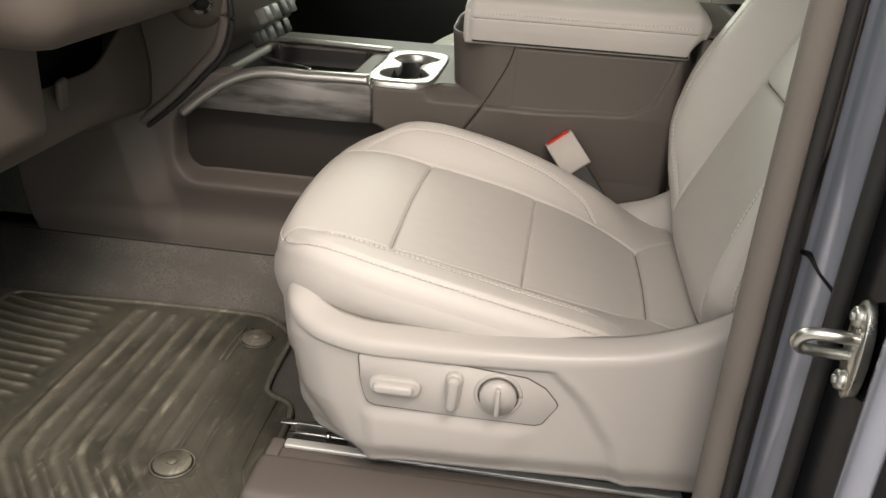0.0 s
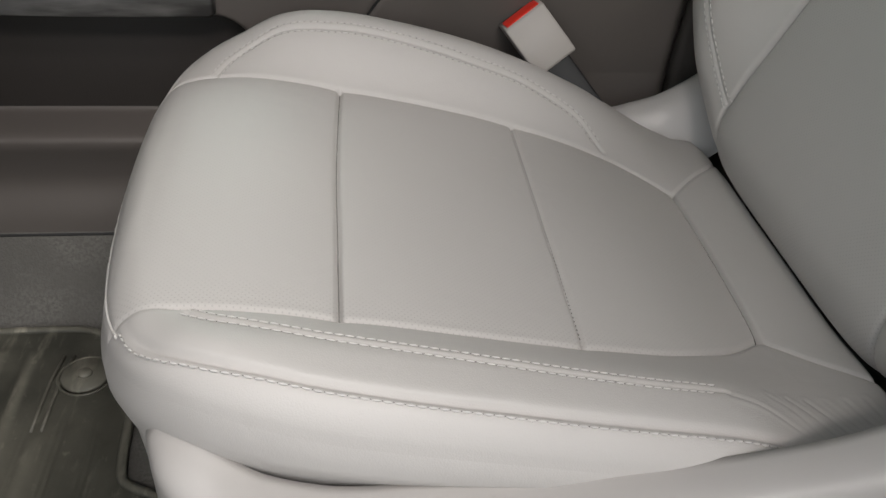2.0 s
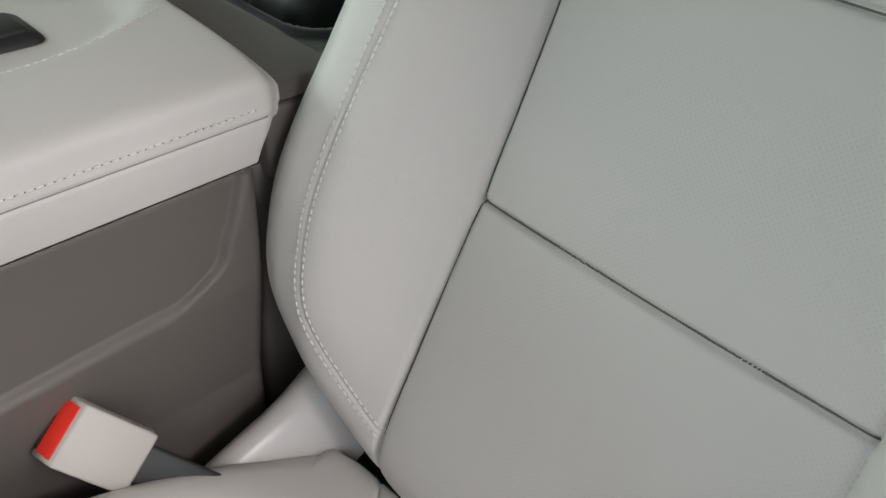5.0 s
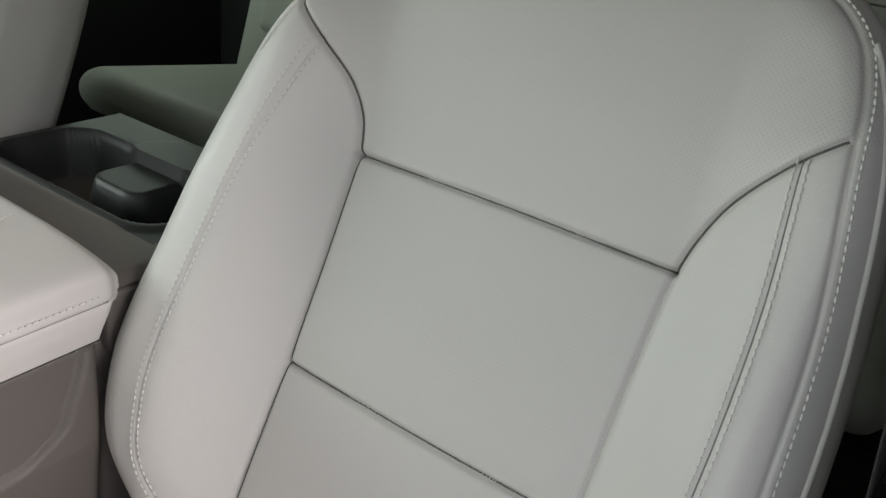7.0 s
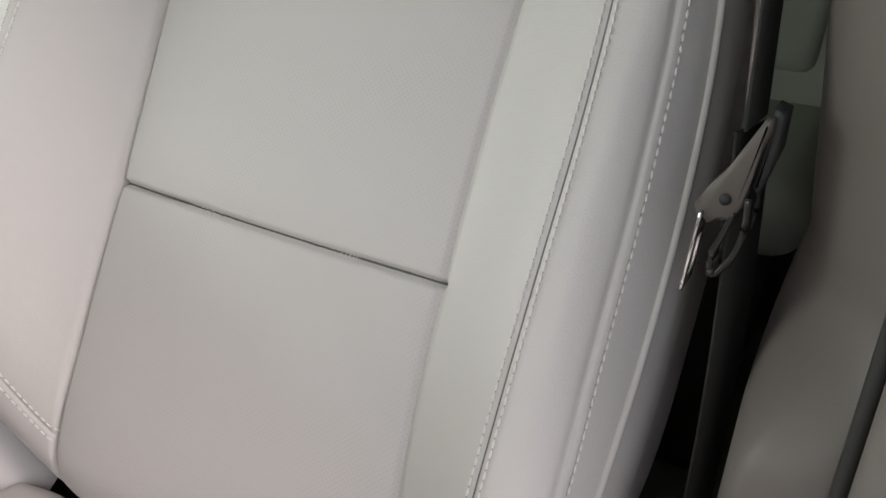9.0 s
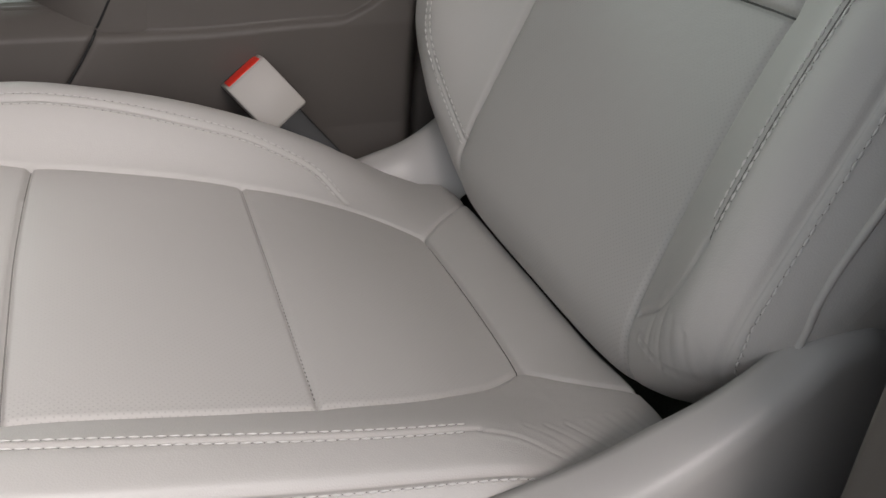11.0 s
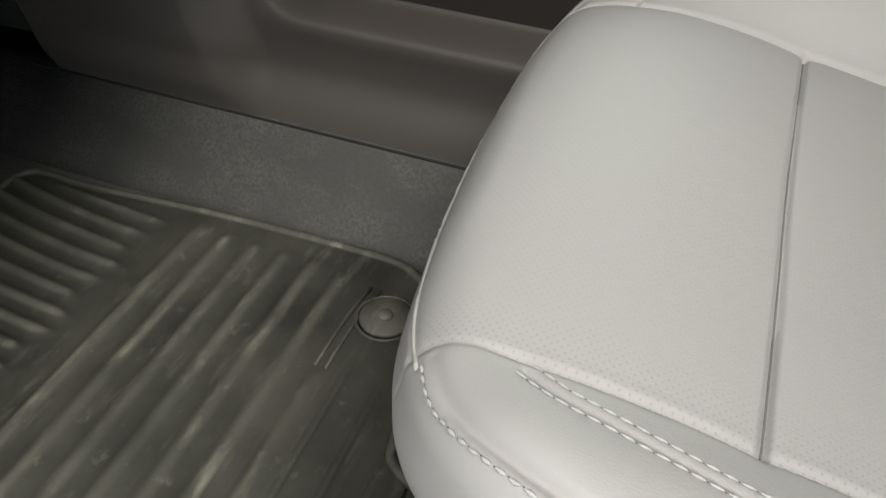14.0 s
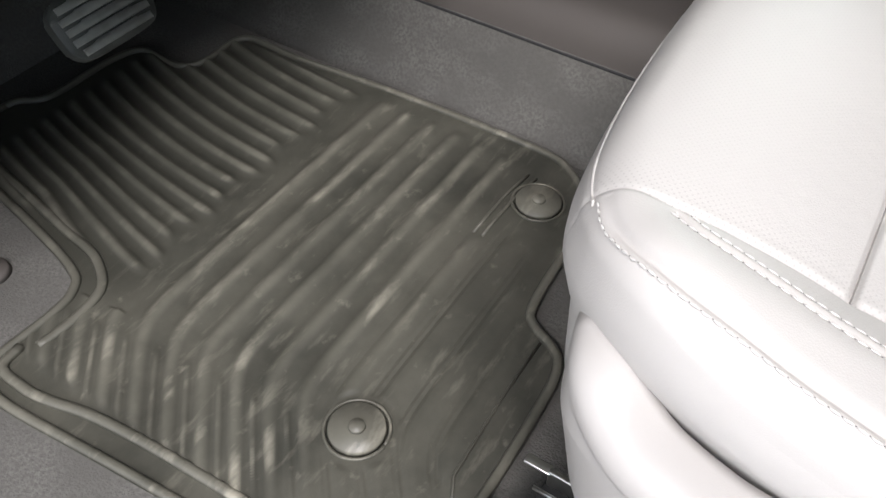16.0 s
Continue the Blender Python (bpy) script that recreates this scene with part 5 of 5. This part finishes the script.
for dx_ in (-0.0055, 0.0055):
    v, f = tube([(-0.394 + dx_, 0.072, 0.008), (-0.394 + dx_, 0.11, 0.008), (-0.393 + dx_, 0.150, 0.008), (-0.388 + dx_, 0.19, 0.008)], 0.0022, 6)
    link_mesh("slot_ridge", v, f, M_MAT, mat_ob)
v, f = tube([(-0.264, -0.022, 0.0075), (-0.264, -0.10, 0.0075), (-0.260, -0.192, 0.0075), (-0.238, -0.235, 0.0075)], 0.0016, 6)
link_mesh("panel_ridge", v, f, M_MAT, mat_ob)
for bx, by_ in BUTTONS:
    bm = bmesh.new()
    bmesh.ops.create_cone(bm, cap_ends=True, segments=40, radius1=0.0285, radius2=0.026, depth=0.005, matrix=pose(bx, by_, 0.0105))
    bmesh.ops.create_cone(bm, cap_ends=True, segments=24, radius1=0.0085, radius2=0.0075, depth=0.003, matrix=pose(bx, by_, 0.0143))
    part("mat_fastener", bm, M_MAT, mat_ob, "round rubber mat fastener")
    v, f = tube([(bx + 0.031 * math.cos(a), by_ + 0.031 * math.sin(a), 0.0085) for a in np.linspace(0, 2 * math.pi, 48)], 0.0018, 6)
    link_mesh("fastener_ring", v, f, M_MAT, mat_ob)

# carpet stud beside the foot rest
bm = bmesh.new()
bmesh.ops.create_cone(bm, cap_ends=True, segments=32, radius1=0.020, radius2=0.017, depth=0.008, matrix=pose(-0.80, -0.262, 0.004))
tagged(part("carpet_stud", bm, M_BROWN), "round brown plastic stud in the carpet", "carpet stud")

# ---- pedals ----
M_PAD = material("dusty_pad_rubber", (0.075, 0.078, 0.070), 0.55, grain=0.3, blotch=0.5, blotch_scale=40)
M_TREAD = material("worn_tread_rubber", (0.27, 0.275, 0.25), 0.6, grain=0.3, blotch=0.4, blotch_scale=50)
brake = thing("brake_pedal", "black ribbed rubber brake pedal on a steel arm", "pedal")
PM = pose(-0.80, -0.038, 0.200, 0, -38, 0)
bm = bmesh.new()
pad = [(0.058 * math.copysign(abs(math.cos(a)) ** 0.45, math.cos(a)), 0.034 * math.copysign(abs(math.sin(a)) ** 0.5, math.sin(a))) for a in np.linspace(0, 2 * math.pi, 48, endpoint=False)]
prism(bm, pad, "x", -0.008, 0.006, 0.003, 3)
bmesh.ops.transform(bm, verts=bm.verts, matrix=PM)
part("pad", bm, M_PAD, brake)
for k in range(5):
    z0 = -0.0275 + 0.0115 * k
    half = 0.049 if 0 < k < 4 else 0.045
    bm = bmesh.new()
    prism(bm, [(-half, z0), (half, z0), (half, z0 + 0.0075), (0.030, z0 + 0.0075), (0.026, z0 + 0.0095), (-0.026, z0 + 0.0095), (-0.030, z0 + 0.0075), (-half, z0 + 0.0075)], "x", 0.005, 0.0095, 0.0008, 2)
    bmesh.ops.transform(bm, verts=bm.verts, matrix=PM)
    part("tread_rib", bm, M_TREAD, brake)
v, f = tube(curve_points([(-0.81, -0.035, 0.20), (-0.88, -0.04, 0.30), (-0.92, -0.045, 0.45), (-0.93, -0.05, 0.715)], 20), 0.010, 8)
link_mesh("arm", v, f, M_DARK, brake)
accel = thing("accelerator_pedal", "black hanging accelerator pedal with a ribbed foot", "pedal")
bm = bmesh.new()
box(bm, -0.005, 0.005, -0.024, 0.024, -0.045, 0.045, 0.004, 2)
PM = pose(-0.872, 0.140, 0.175, 0, -30, 6)
bmesh.ops.transform(bm, verts=bm.verts, matrix=PM)
part("pad", bm, M_BLACK, accel)
for k in range(4):
    bm = bmesh.new()
    box(bm, 0.004, 0.008, -0.018 + 0.010 * k, -0.012 + 0.010 * k, -0.040, 0.030, 0.0012)
    bmesh.ops.transform(bm, verts=bm.verts, matrix=PM)
    part("tread_rib", bm, M_STRIP, accel)
v, f = tube(curve_points([(-0.89, 0.138, 0.20), (-0.94, 0.132, 0.32), (-0.96, 0.13, 0.5), (-0.965, 0.13, 0.715)], 16), 0.012, 8)
link_mesh("arm", v, f, M_DARK, accel)

# ---- belt buckle ----
PL, PT, PR = Vector((0.116, 0.286, 0.392)), Vector((0.156, 0.296, 0.421)), Vector((0.199, 0.262, 0.370))
ew = (PT - PL).normalized()
ed = (PR - PT)
ed = (ed - ew * ed.dot(ew)).normalized()
et = ew.cross(ed)
if et.y < 0:
    et = -et
base = Matrix(((ew.x, ed.x, et.x, 0), (ew.y, ed.y, et.y, 0), (ew.z, ed.z, et.z, 0), (0, 0, 0, 1)))
BM_ = Matrix.Translation(PL) @ base
buckle = thing("belt_buckle", "beige seat belt buckle with a red release button", "belt buckle")
# housing with a slanted end that holds the button in a shallow frame
bm = bmesh.new()
prism(bm, [(0.013, 0.0), (0.070, 0.0), (0.073, 0.003), (0.073, 0.018), (0.070, 0.021), (0.002, 0.021), (0.0, 0.019), (0.0105, 0.001)], "x", 0.0, 0.051, 0.0022, 3)
bmesh.ops.transform(bm, verts=bm.verts, matrix=BM_)
part("housing", bm, M_BUCKLE, buckle)
SLANT = BM_ @ Matrix.Translation((0.0255, 0.0058, 0.0100)) @ Matrix.Rotation(math.atan2(0.018, -0.0105), 4, "X")
bm = bmesh.new()
box(bm, -0.0215, 0.0215, -0.0085, 0.0085, -0.0030, 0.0014, 0.0012, 2)
bmesh.ops.transform(bm, verts=bm.verts, matrix=SLANT)
part("release_button", bm, M_RED, buckle, "red release button")
bm = bmesh.new()
box(bm, -0.0200, 0.0200, 0.0088, 0.0102, -0.0030, 0.0010, 0.0003, 1)
bmesh.ops.transform(bm, verts=bm.verts, matrix=SLANT)
part("slot", bm, M_BLACK, buckle)
bm = bmesh.new()
box(bm, 0.010, 0.042, 0.068, 0.16, 0.004, 0.012, 0.003, 2)
bmesh.ops.transform(bm, verts=bm.verts, matrix=BM_)
part("stalk", bm, M_BLACK, buckle, "black webbing stalk")
# inner rear hinge cover of the seat beside the buckle
ridge = curve_points([(0.20, 0.262, 0.262), (0.235, 0.266, 0.279), (0.27, 0.268, 0.289), (0.31, 0.268, 0.302), (0.345, 0.266, 0.325), (0.38, 0.262, 0.358), (0.46, 0.25, 0.44)], 40)
section = curve_points([(0.019, -0.06), (0.019, -0.012), (0.014, 0.007), (0.0, 0.014), (-0.013, 0.004), (-0.024, -0.012), (-0.036, -0.035), (-0.055, -0.07)], 20)
v = np.stack([np.stack([ridge[:, 0] + 0 * dy, ridge[:, 1] + dy, ridge[:, 2] + dz], -1) for dy, dz in section], 1).reshape(-1, 3)
f = grid_faces(40, 20)
link_mesh("hinge_cover", v, f, M_TRIM, seat, "smooth beige plastic hinge cover")

# ---- seat belt at the pillar ----
belt = thing("seat_belt", "dark brown seat belt hanging beside the seat", "seat belt")


def strap(points, width, across):
    p = curve_points(points, 40)
    a = np.array(across, float)
    a /= np.linalg.norm(a)
    n = np.cross(np.gradient(p, axis=0), a)
    n /= np.linalg.norm(n, axis=1)[:, None]
    out = []
    for q, m in zip(p, n):
        for u, w in ((-0.5, -1), (0.5, -1), (0.5, 1), (-0.5, 1)):
            out.append(q + u * width * a + w * 0.0008 * m)
    return np.array(out), [tuple(q) for q in grid_faces(40, 4, True).tolist()] + [(0, 1, 2, 3), (156, 157, 158, 159)]


v, f = strap([(0.428, -0.308, 0.690), (0.450, -0.301, 0.74), (0.476, -0.294, 0.80), (0.520, -0.285, 0.90), (0.57, -0.285, 1.04), (0.62, -0.31, 1.19)], 0.042, (0.9976, -0.07, 0.0))
link_mesh("shoulder_strap", v, f, M_BELT, belt)
v, f = strap([(0.424, -0.308, 0.690), (0.423, -0.3155, 0.62), (0.422, -0.320, 0.56), (0.426, -0.324, 0.42), (0.43, -0.328, 0.2), (0.43, -0.33, 0.02)], 0.042, (0.97, -0.24, 0.0))
link_mesh("lap_strap", v, f, M_BELT, belt)
bm = bmesh.new()
prism(bm, [(-0.2908, 0.651), (-0.2935, 0.6455), (-0.2960, 0.6450), (-0.2985, 0.6475), (-0.3030, 0.6455), (-0.3095, 0.647), (-0.3138, 0.655), (-0.3150, 0.668), (-0.3165, 0.682), (-0.3195, 0.693), (-0.3188, 0.7005), (-0.3150, 0.6985), (-0.3085, 0.684), (-0.3030, 0.672), (-0.2950, 0.660)], "x", 0.398, 0.410, 0.003, 3)
tongue = part("latch_plate", bm, M_TONGUE, belt, "brown plastic latch plate")
bm = bmesh.new()
prism(bm, [(-0.3175, 0.704), (-0.3235, 0.702), (-0.3240, 0.682), (-0.3190, 0.660), (-0.3150, 0.664)], "x", 0.404, 0.428, 0.003, 3)
part("strap_guide", bm, M_BLACK, tongue)
bm = bmesh.new()
bmesh.ops.create_cone(bm, cap_ends=True, segments=16, radius1=0.0030, radius2=0.0030, depth=0.014, matrix=pose(0.404, -0.3055, 0.658, 0, 90, 0))
part("eyelet", bm, M_BLACK, tongue)
# slotted steel tongue below the head, seen on edge
bm = bmesh.new()
for x0, x1, z0, z1 in ((0.394, 0.3985, 0.606, 0.650), (0.4115, 0.416, 0.606, 0.650), (0.394, 0.416, 0.606, 0.612), (0.394, 0.416, 0.634, 0.650)):
    box(bm, x0, x1, -0.2966, -0.2946, z0, z1, 0.0006, 1)
bmesh.ops.transform(bm, verts=bm.verts, matrix=Matrix.Translation((0.404, -0.2956, 0.645)) @ Matrix.Rotation(radians(3), 4, "X") @ Matrix.Translation((-0.404, 0.2956, -0.645)))
part("tongue", bm, M_CHROME, tongue, "bright steel tongue")
# glossy keeper loop that holds the folded strap under the head
for dx_ in (0.400, 0.432):
    v, f = tube(curve_points([(dx_, -0.3155, 0.660), (dx_, -0.3165, 0.640), (dx_, -0.3120, 0.624), (dx_, -0.3060, 0.6165), (dx_, -0.3040, 0.622), (dx_, -0.3075, 0.640), (dx_, -0.3100, 0.652)], 30), 0.0018, 8)
    link_mesh("keeper_loop", v, f, M_GLOSS, tongue, "glossy black keeper loop")
v, f = tube([(0.398, -0.3055, 0.6180), (0.415, -0.3058, 0.6178), (0.434, -0.3060, 0.6180)], 0.0022, 8)
link_mesh("keeper_bar", v, f, M_GLOSS, tongue, "glossy black keeper bar")

# ---- door pillar ----
def pillar(a, s):
    """a round the section from the door edge inwards and back, s upwards; the broad lower trim rolls back onto the slimmer upper one."""
    z = 1.2 * np.where(s < 0.35, s / 0.35 * 0.43, np.where(s < 0.8, 0.43 + (s - 0.35) / 0.45 * 0.14, 0.57 + (s - 0.8) / 0.2 * 0.43))
    t = np.linspace(0, 1, 7)
    x0 = curve_interp(a, t, [0.335, 0.330, 0.332, 0.344, 0.40, 0.48, 0.56])
    y0 = curve_interp(a, t, [-0.405, -0.378, -0.354, -0.343, -0.337, -0.335, -0.335])
    x1 = curve_interp(a, t, [0.345, 0.352, 0.368, 0.395, 0.435, 0.48, 0.56])
    y1 = curve_interp(a, t, [-0.410, -0.398, -0.384, -0.368, -0.350, -0.344, -0.344]) + 0.15 * np.clip(z - 0.63, 0, 0.25) * smooth(a, 0.2, 0.7)
    r = smooth(z, 0.548, 0.628)
    return x0 + (x1 - x0) * r, y0 + (y1 - y0) * r, z


v, f = height_grid(0, 1, 70, 0, 1, 120, pillar)
pl = link_mesh("pillar_trim", v, f, M_PILLAR)
mod = pl.modifiers.new("solid", "SOLIDIFY")
mod.thickness, mod.offset = 0.004, 0.0
tagged(pl, "brown grained plastic trim of the door pillar with a sloping shoulder", "pillar trim", kind="structure")
# black tube takes the place of shade between trim and strip
v, f = tube(curve_points([(0.329, -0.386, 0.0), (0.327, -0.386, 0.2), (0.327, -0.386, 0.5), (0.331, -0.384, 0.8), (0.342, -0.380, 1.18)], 60), 0.004, 8)
tagged(link_mesh("strip_gap_shade", v, f, M_BLACK), "dark tube standing in for the shade between pillar trim and weather strip", "trim", kind="structure")
# weather strip round the door opening
v, f = tube(curve_points([(0.322, -0.404, -0.02), (0.320, -0.404, 0.2), (0.320, -0.404, 0.5), (0.324, -0.402, 0.8), (0.335, -0.398, 1.18)], 60), 0.0155, 14)
tagged(link_mesh("weather_strip", v, f, M_STRIP), "soft brown weather strip along the door opening", "trim", kind="structure")
v, f = tube(curve_points([(0.334, -0.424, -0.02), (0.332, -0.424, 0.2), (0.332, -0.424, 0.5), (0.336, -0.422, 0.8), (0.347, -0.418, 1.18)], 60), 0.006, 8)
tagged(link_mesh("strip_lip", v, f, M_BLACK), "black rubber lip of the weather strip", "trim", kind="structure")


def jamb(a, s):
    z = -0.25 + 1.45 * s
    t = np.linspace(0, 1, 9)
    x = curve_interp(a, t, [0.40, 0.346, 0.343, 0.344, 0.356, 0.362, 0.362, 0.352, 0.40])
    y = curve_interp(a, t, [-0.415, -0.420, -0.440, -0.466, -0.490, -0.512, -0.565, -0.60, -0.625])
    return x + 0.012 * (z - 0.4) * 0.5, y, z


# bright and dark bands of the glossy jamb are put into two colours
for name, a0, a1, m_, lab in (("door_jamb", 0, 0.50, M_PAINT, "glossy blue-grey painted door jamb, its colour brightened for the reflection"), ("door_jamb_outer", 0.50, 1, M_JAMB, "glossy black outer door jamb")):
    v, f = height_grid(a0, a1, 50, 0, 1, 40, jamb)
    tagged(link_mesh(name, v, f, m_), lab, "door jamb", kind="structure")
v, f = tube(curve_points([(0.350, -0.493, -0.2), (0.354, -0.493, 0.3), (0.358, -0.493, 0.8), (0.362, -0.493, 1.18)], 40), 0.008, 10)
tagged(link_mesh("jamb_seal", v, f, M_BLACK), "black rubber seal on the door jamb", "trim", kind="structure")
v, f = tube(curve_points([(0.345, -0.612, -0.2), (0.35, -0.612, 0.3), (0.354, -0.612, 0.8), (0.36, -0.610, 1.18)], 40), 0.011, 10)
tagged(link_mesh("jamb_outer_edge", v, f, M_PAINT), "rounded painted outer edge of the door jamb", "trim", kind="structure")
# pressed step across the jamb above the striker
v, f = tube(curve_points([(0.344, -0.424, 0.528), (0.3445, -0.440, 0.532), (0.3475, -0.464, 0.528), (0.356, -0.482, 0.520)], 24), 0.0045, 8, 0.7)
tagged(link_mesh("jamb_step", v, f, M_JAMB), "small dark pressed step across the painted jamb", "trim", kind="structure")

# striker
striker = thing("door_striker", "zinc-plated steel door striker bolted to the jamb", "door striker")
out = [(0.022 * math.cos(a), 0.040 * math.sin(a)) for a in np.linspace(0, 2 * math.pi, 28, endpoint=False)]
SM_ = pose(0.357, -0.540, 0.503, 0, 0, -6)
bm = bmesh.new()
prism(bm, out, "x", -0.003, 0.004, 0.0015, 2)
bmesh.ops.transform(bm, verts=bm.verts, matrix=SM_)
part("plate", bm, M_STEEL, striker)
loop = curve_points([(0.0, -0.008, 0.012), (-0.022, -0.009, 0.013), (-0.036, -0.006, 0.010), (-0.041, 0.0, 0.0), (-0.036, 0.006, -0.008), (-0.022, 0.009, -0.010), (0.0, 0.009, -0.010)], 40)
v, f = tube([tuple(SM_ @ Vector(p)) for p in loop], 0.0048, 10)
link_mesh("loop", v, f, M_STEEL, striker)
for dz in (-0.026, 0.027):
    bm = bmesh.new()
    bmesh.ops.create_cone(bm, cap_ends=True, segments=20, radius1=0.0095, radius2=0.007, depth=0.007, matrix=SM_ @ pose(-0.005, 0, dz, 0, -90, 0))
    bmesh.ops.create_cone(bm, cap_ends=True, segments=6, radius1=0.004, radius2=0.004, depth=0.009, matrix=SM_ @ pose(-0.006, 0, dz, 0, -90, 0))
    part("bolt", bm, M_STEEL, striker)

# ---- rear bench ----
bench = thing("rear_bench", "grey leather rear bench seat in the dim back of the cab", "bench seat")
bm = bmesh.new()
box(bm, 1.04, 1.50, -0.26, 1.22, 0.0, 0.425, 0.02)
part("base", bm, M_DARK, bench)
for y0, y1 in ((-0.33, 0.25), (0.255, 0.785), (0.79, 1.25)):
    bm = bmesh.new()
    box(bm, 0.92, 1.48, y0, y1, 0.405, 0.500, 0.045, 7)
    for vert in bm.verts:
        if vert.co.z > 0.42:
            vert.co.z += 0.014 * math.cos((vert.co.y - (y0 + y1) / 2) / (y1 - y0) * 3) - 0.02 * (vert.co.x - 0.92)
        if y1 > 1 and vert.co.y > 1.0:
            vert.co.y -= 0.4 * (vert.co.x - 0.92)
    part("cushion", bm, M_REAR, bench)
    bm = bmesh.new()
    box(bm, -0.06, 0.06, y0, y1, 0.0, 0.56, 0.04, 5)
    box(bm, -0.07, 0.055, y0 + 0.06, y1 - 0.06, 0.12, 0.44, 0.03, 4)
    bmesh.ops.transform(bm, verts=bm.verts, matrix=Matrix.Translation((1.40, 0, 0.40)) @ Matrix.Rotation(radians(16), 4, "Y"))
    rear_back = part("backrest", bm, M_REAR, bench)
    for hh in (0.30, 0.445):
        c0 = Matrix.Translation((1.40, 0, 0.40)) @ Matrix.Rotation(radians(16), 4, "Y")
        v, f = tube([tuple(c0 @ Vector((-0.0705, yy, hh))) for yy in np.linspace(y0 + 0.07, y1 - 0.07, 12)], 0.0018, 6)
        link_mesh("seam", v, f, M_SEAM, rear_back)
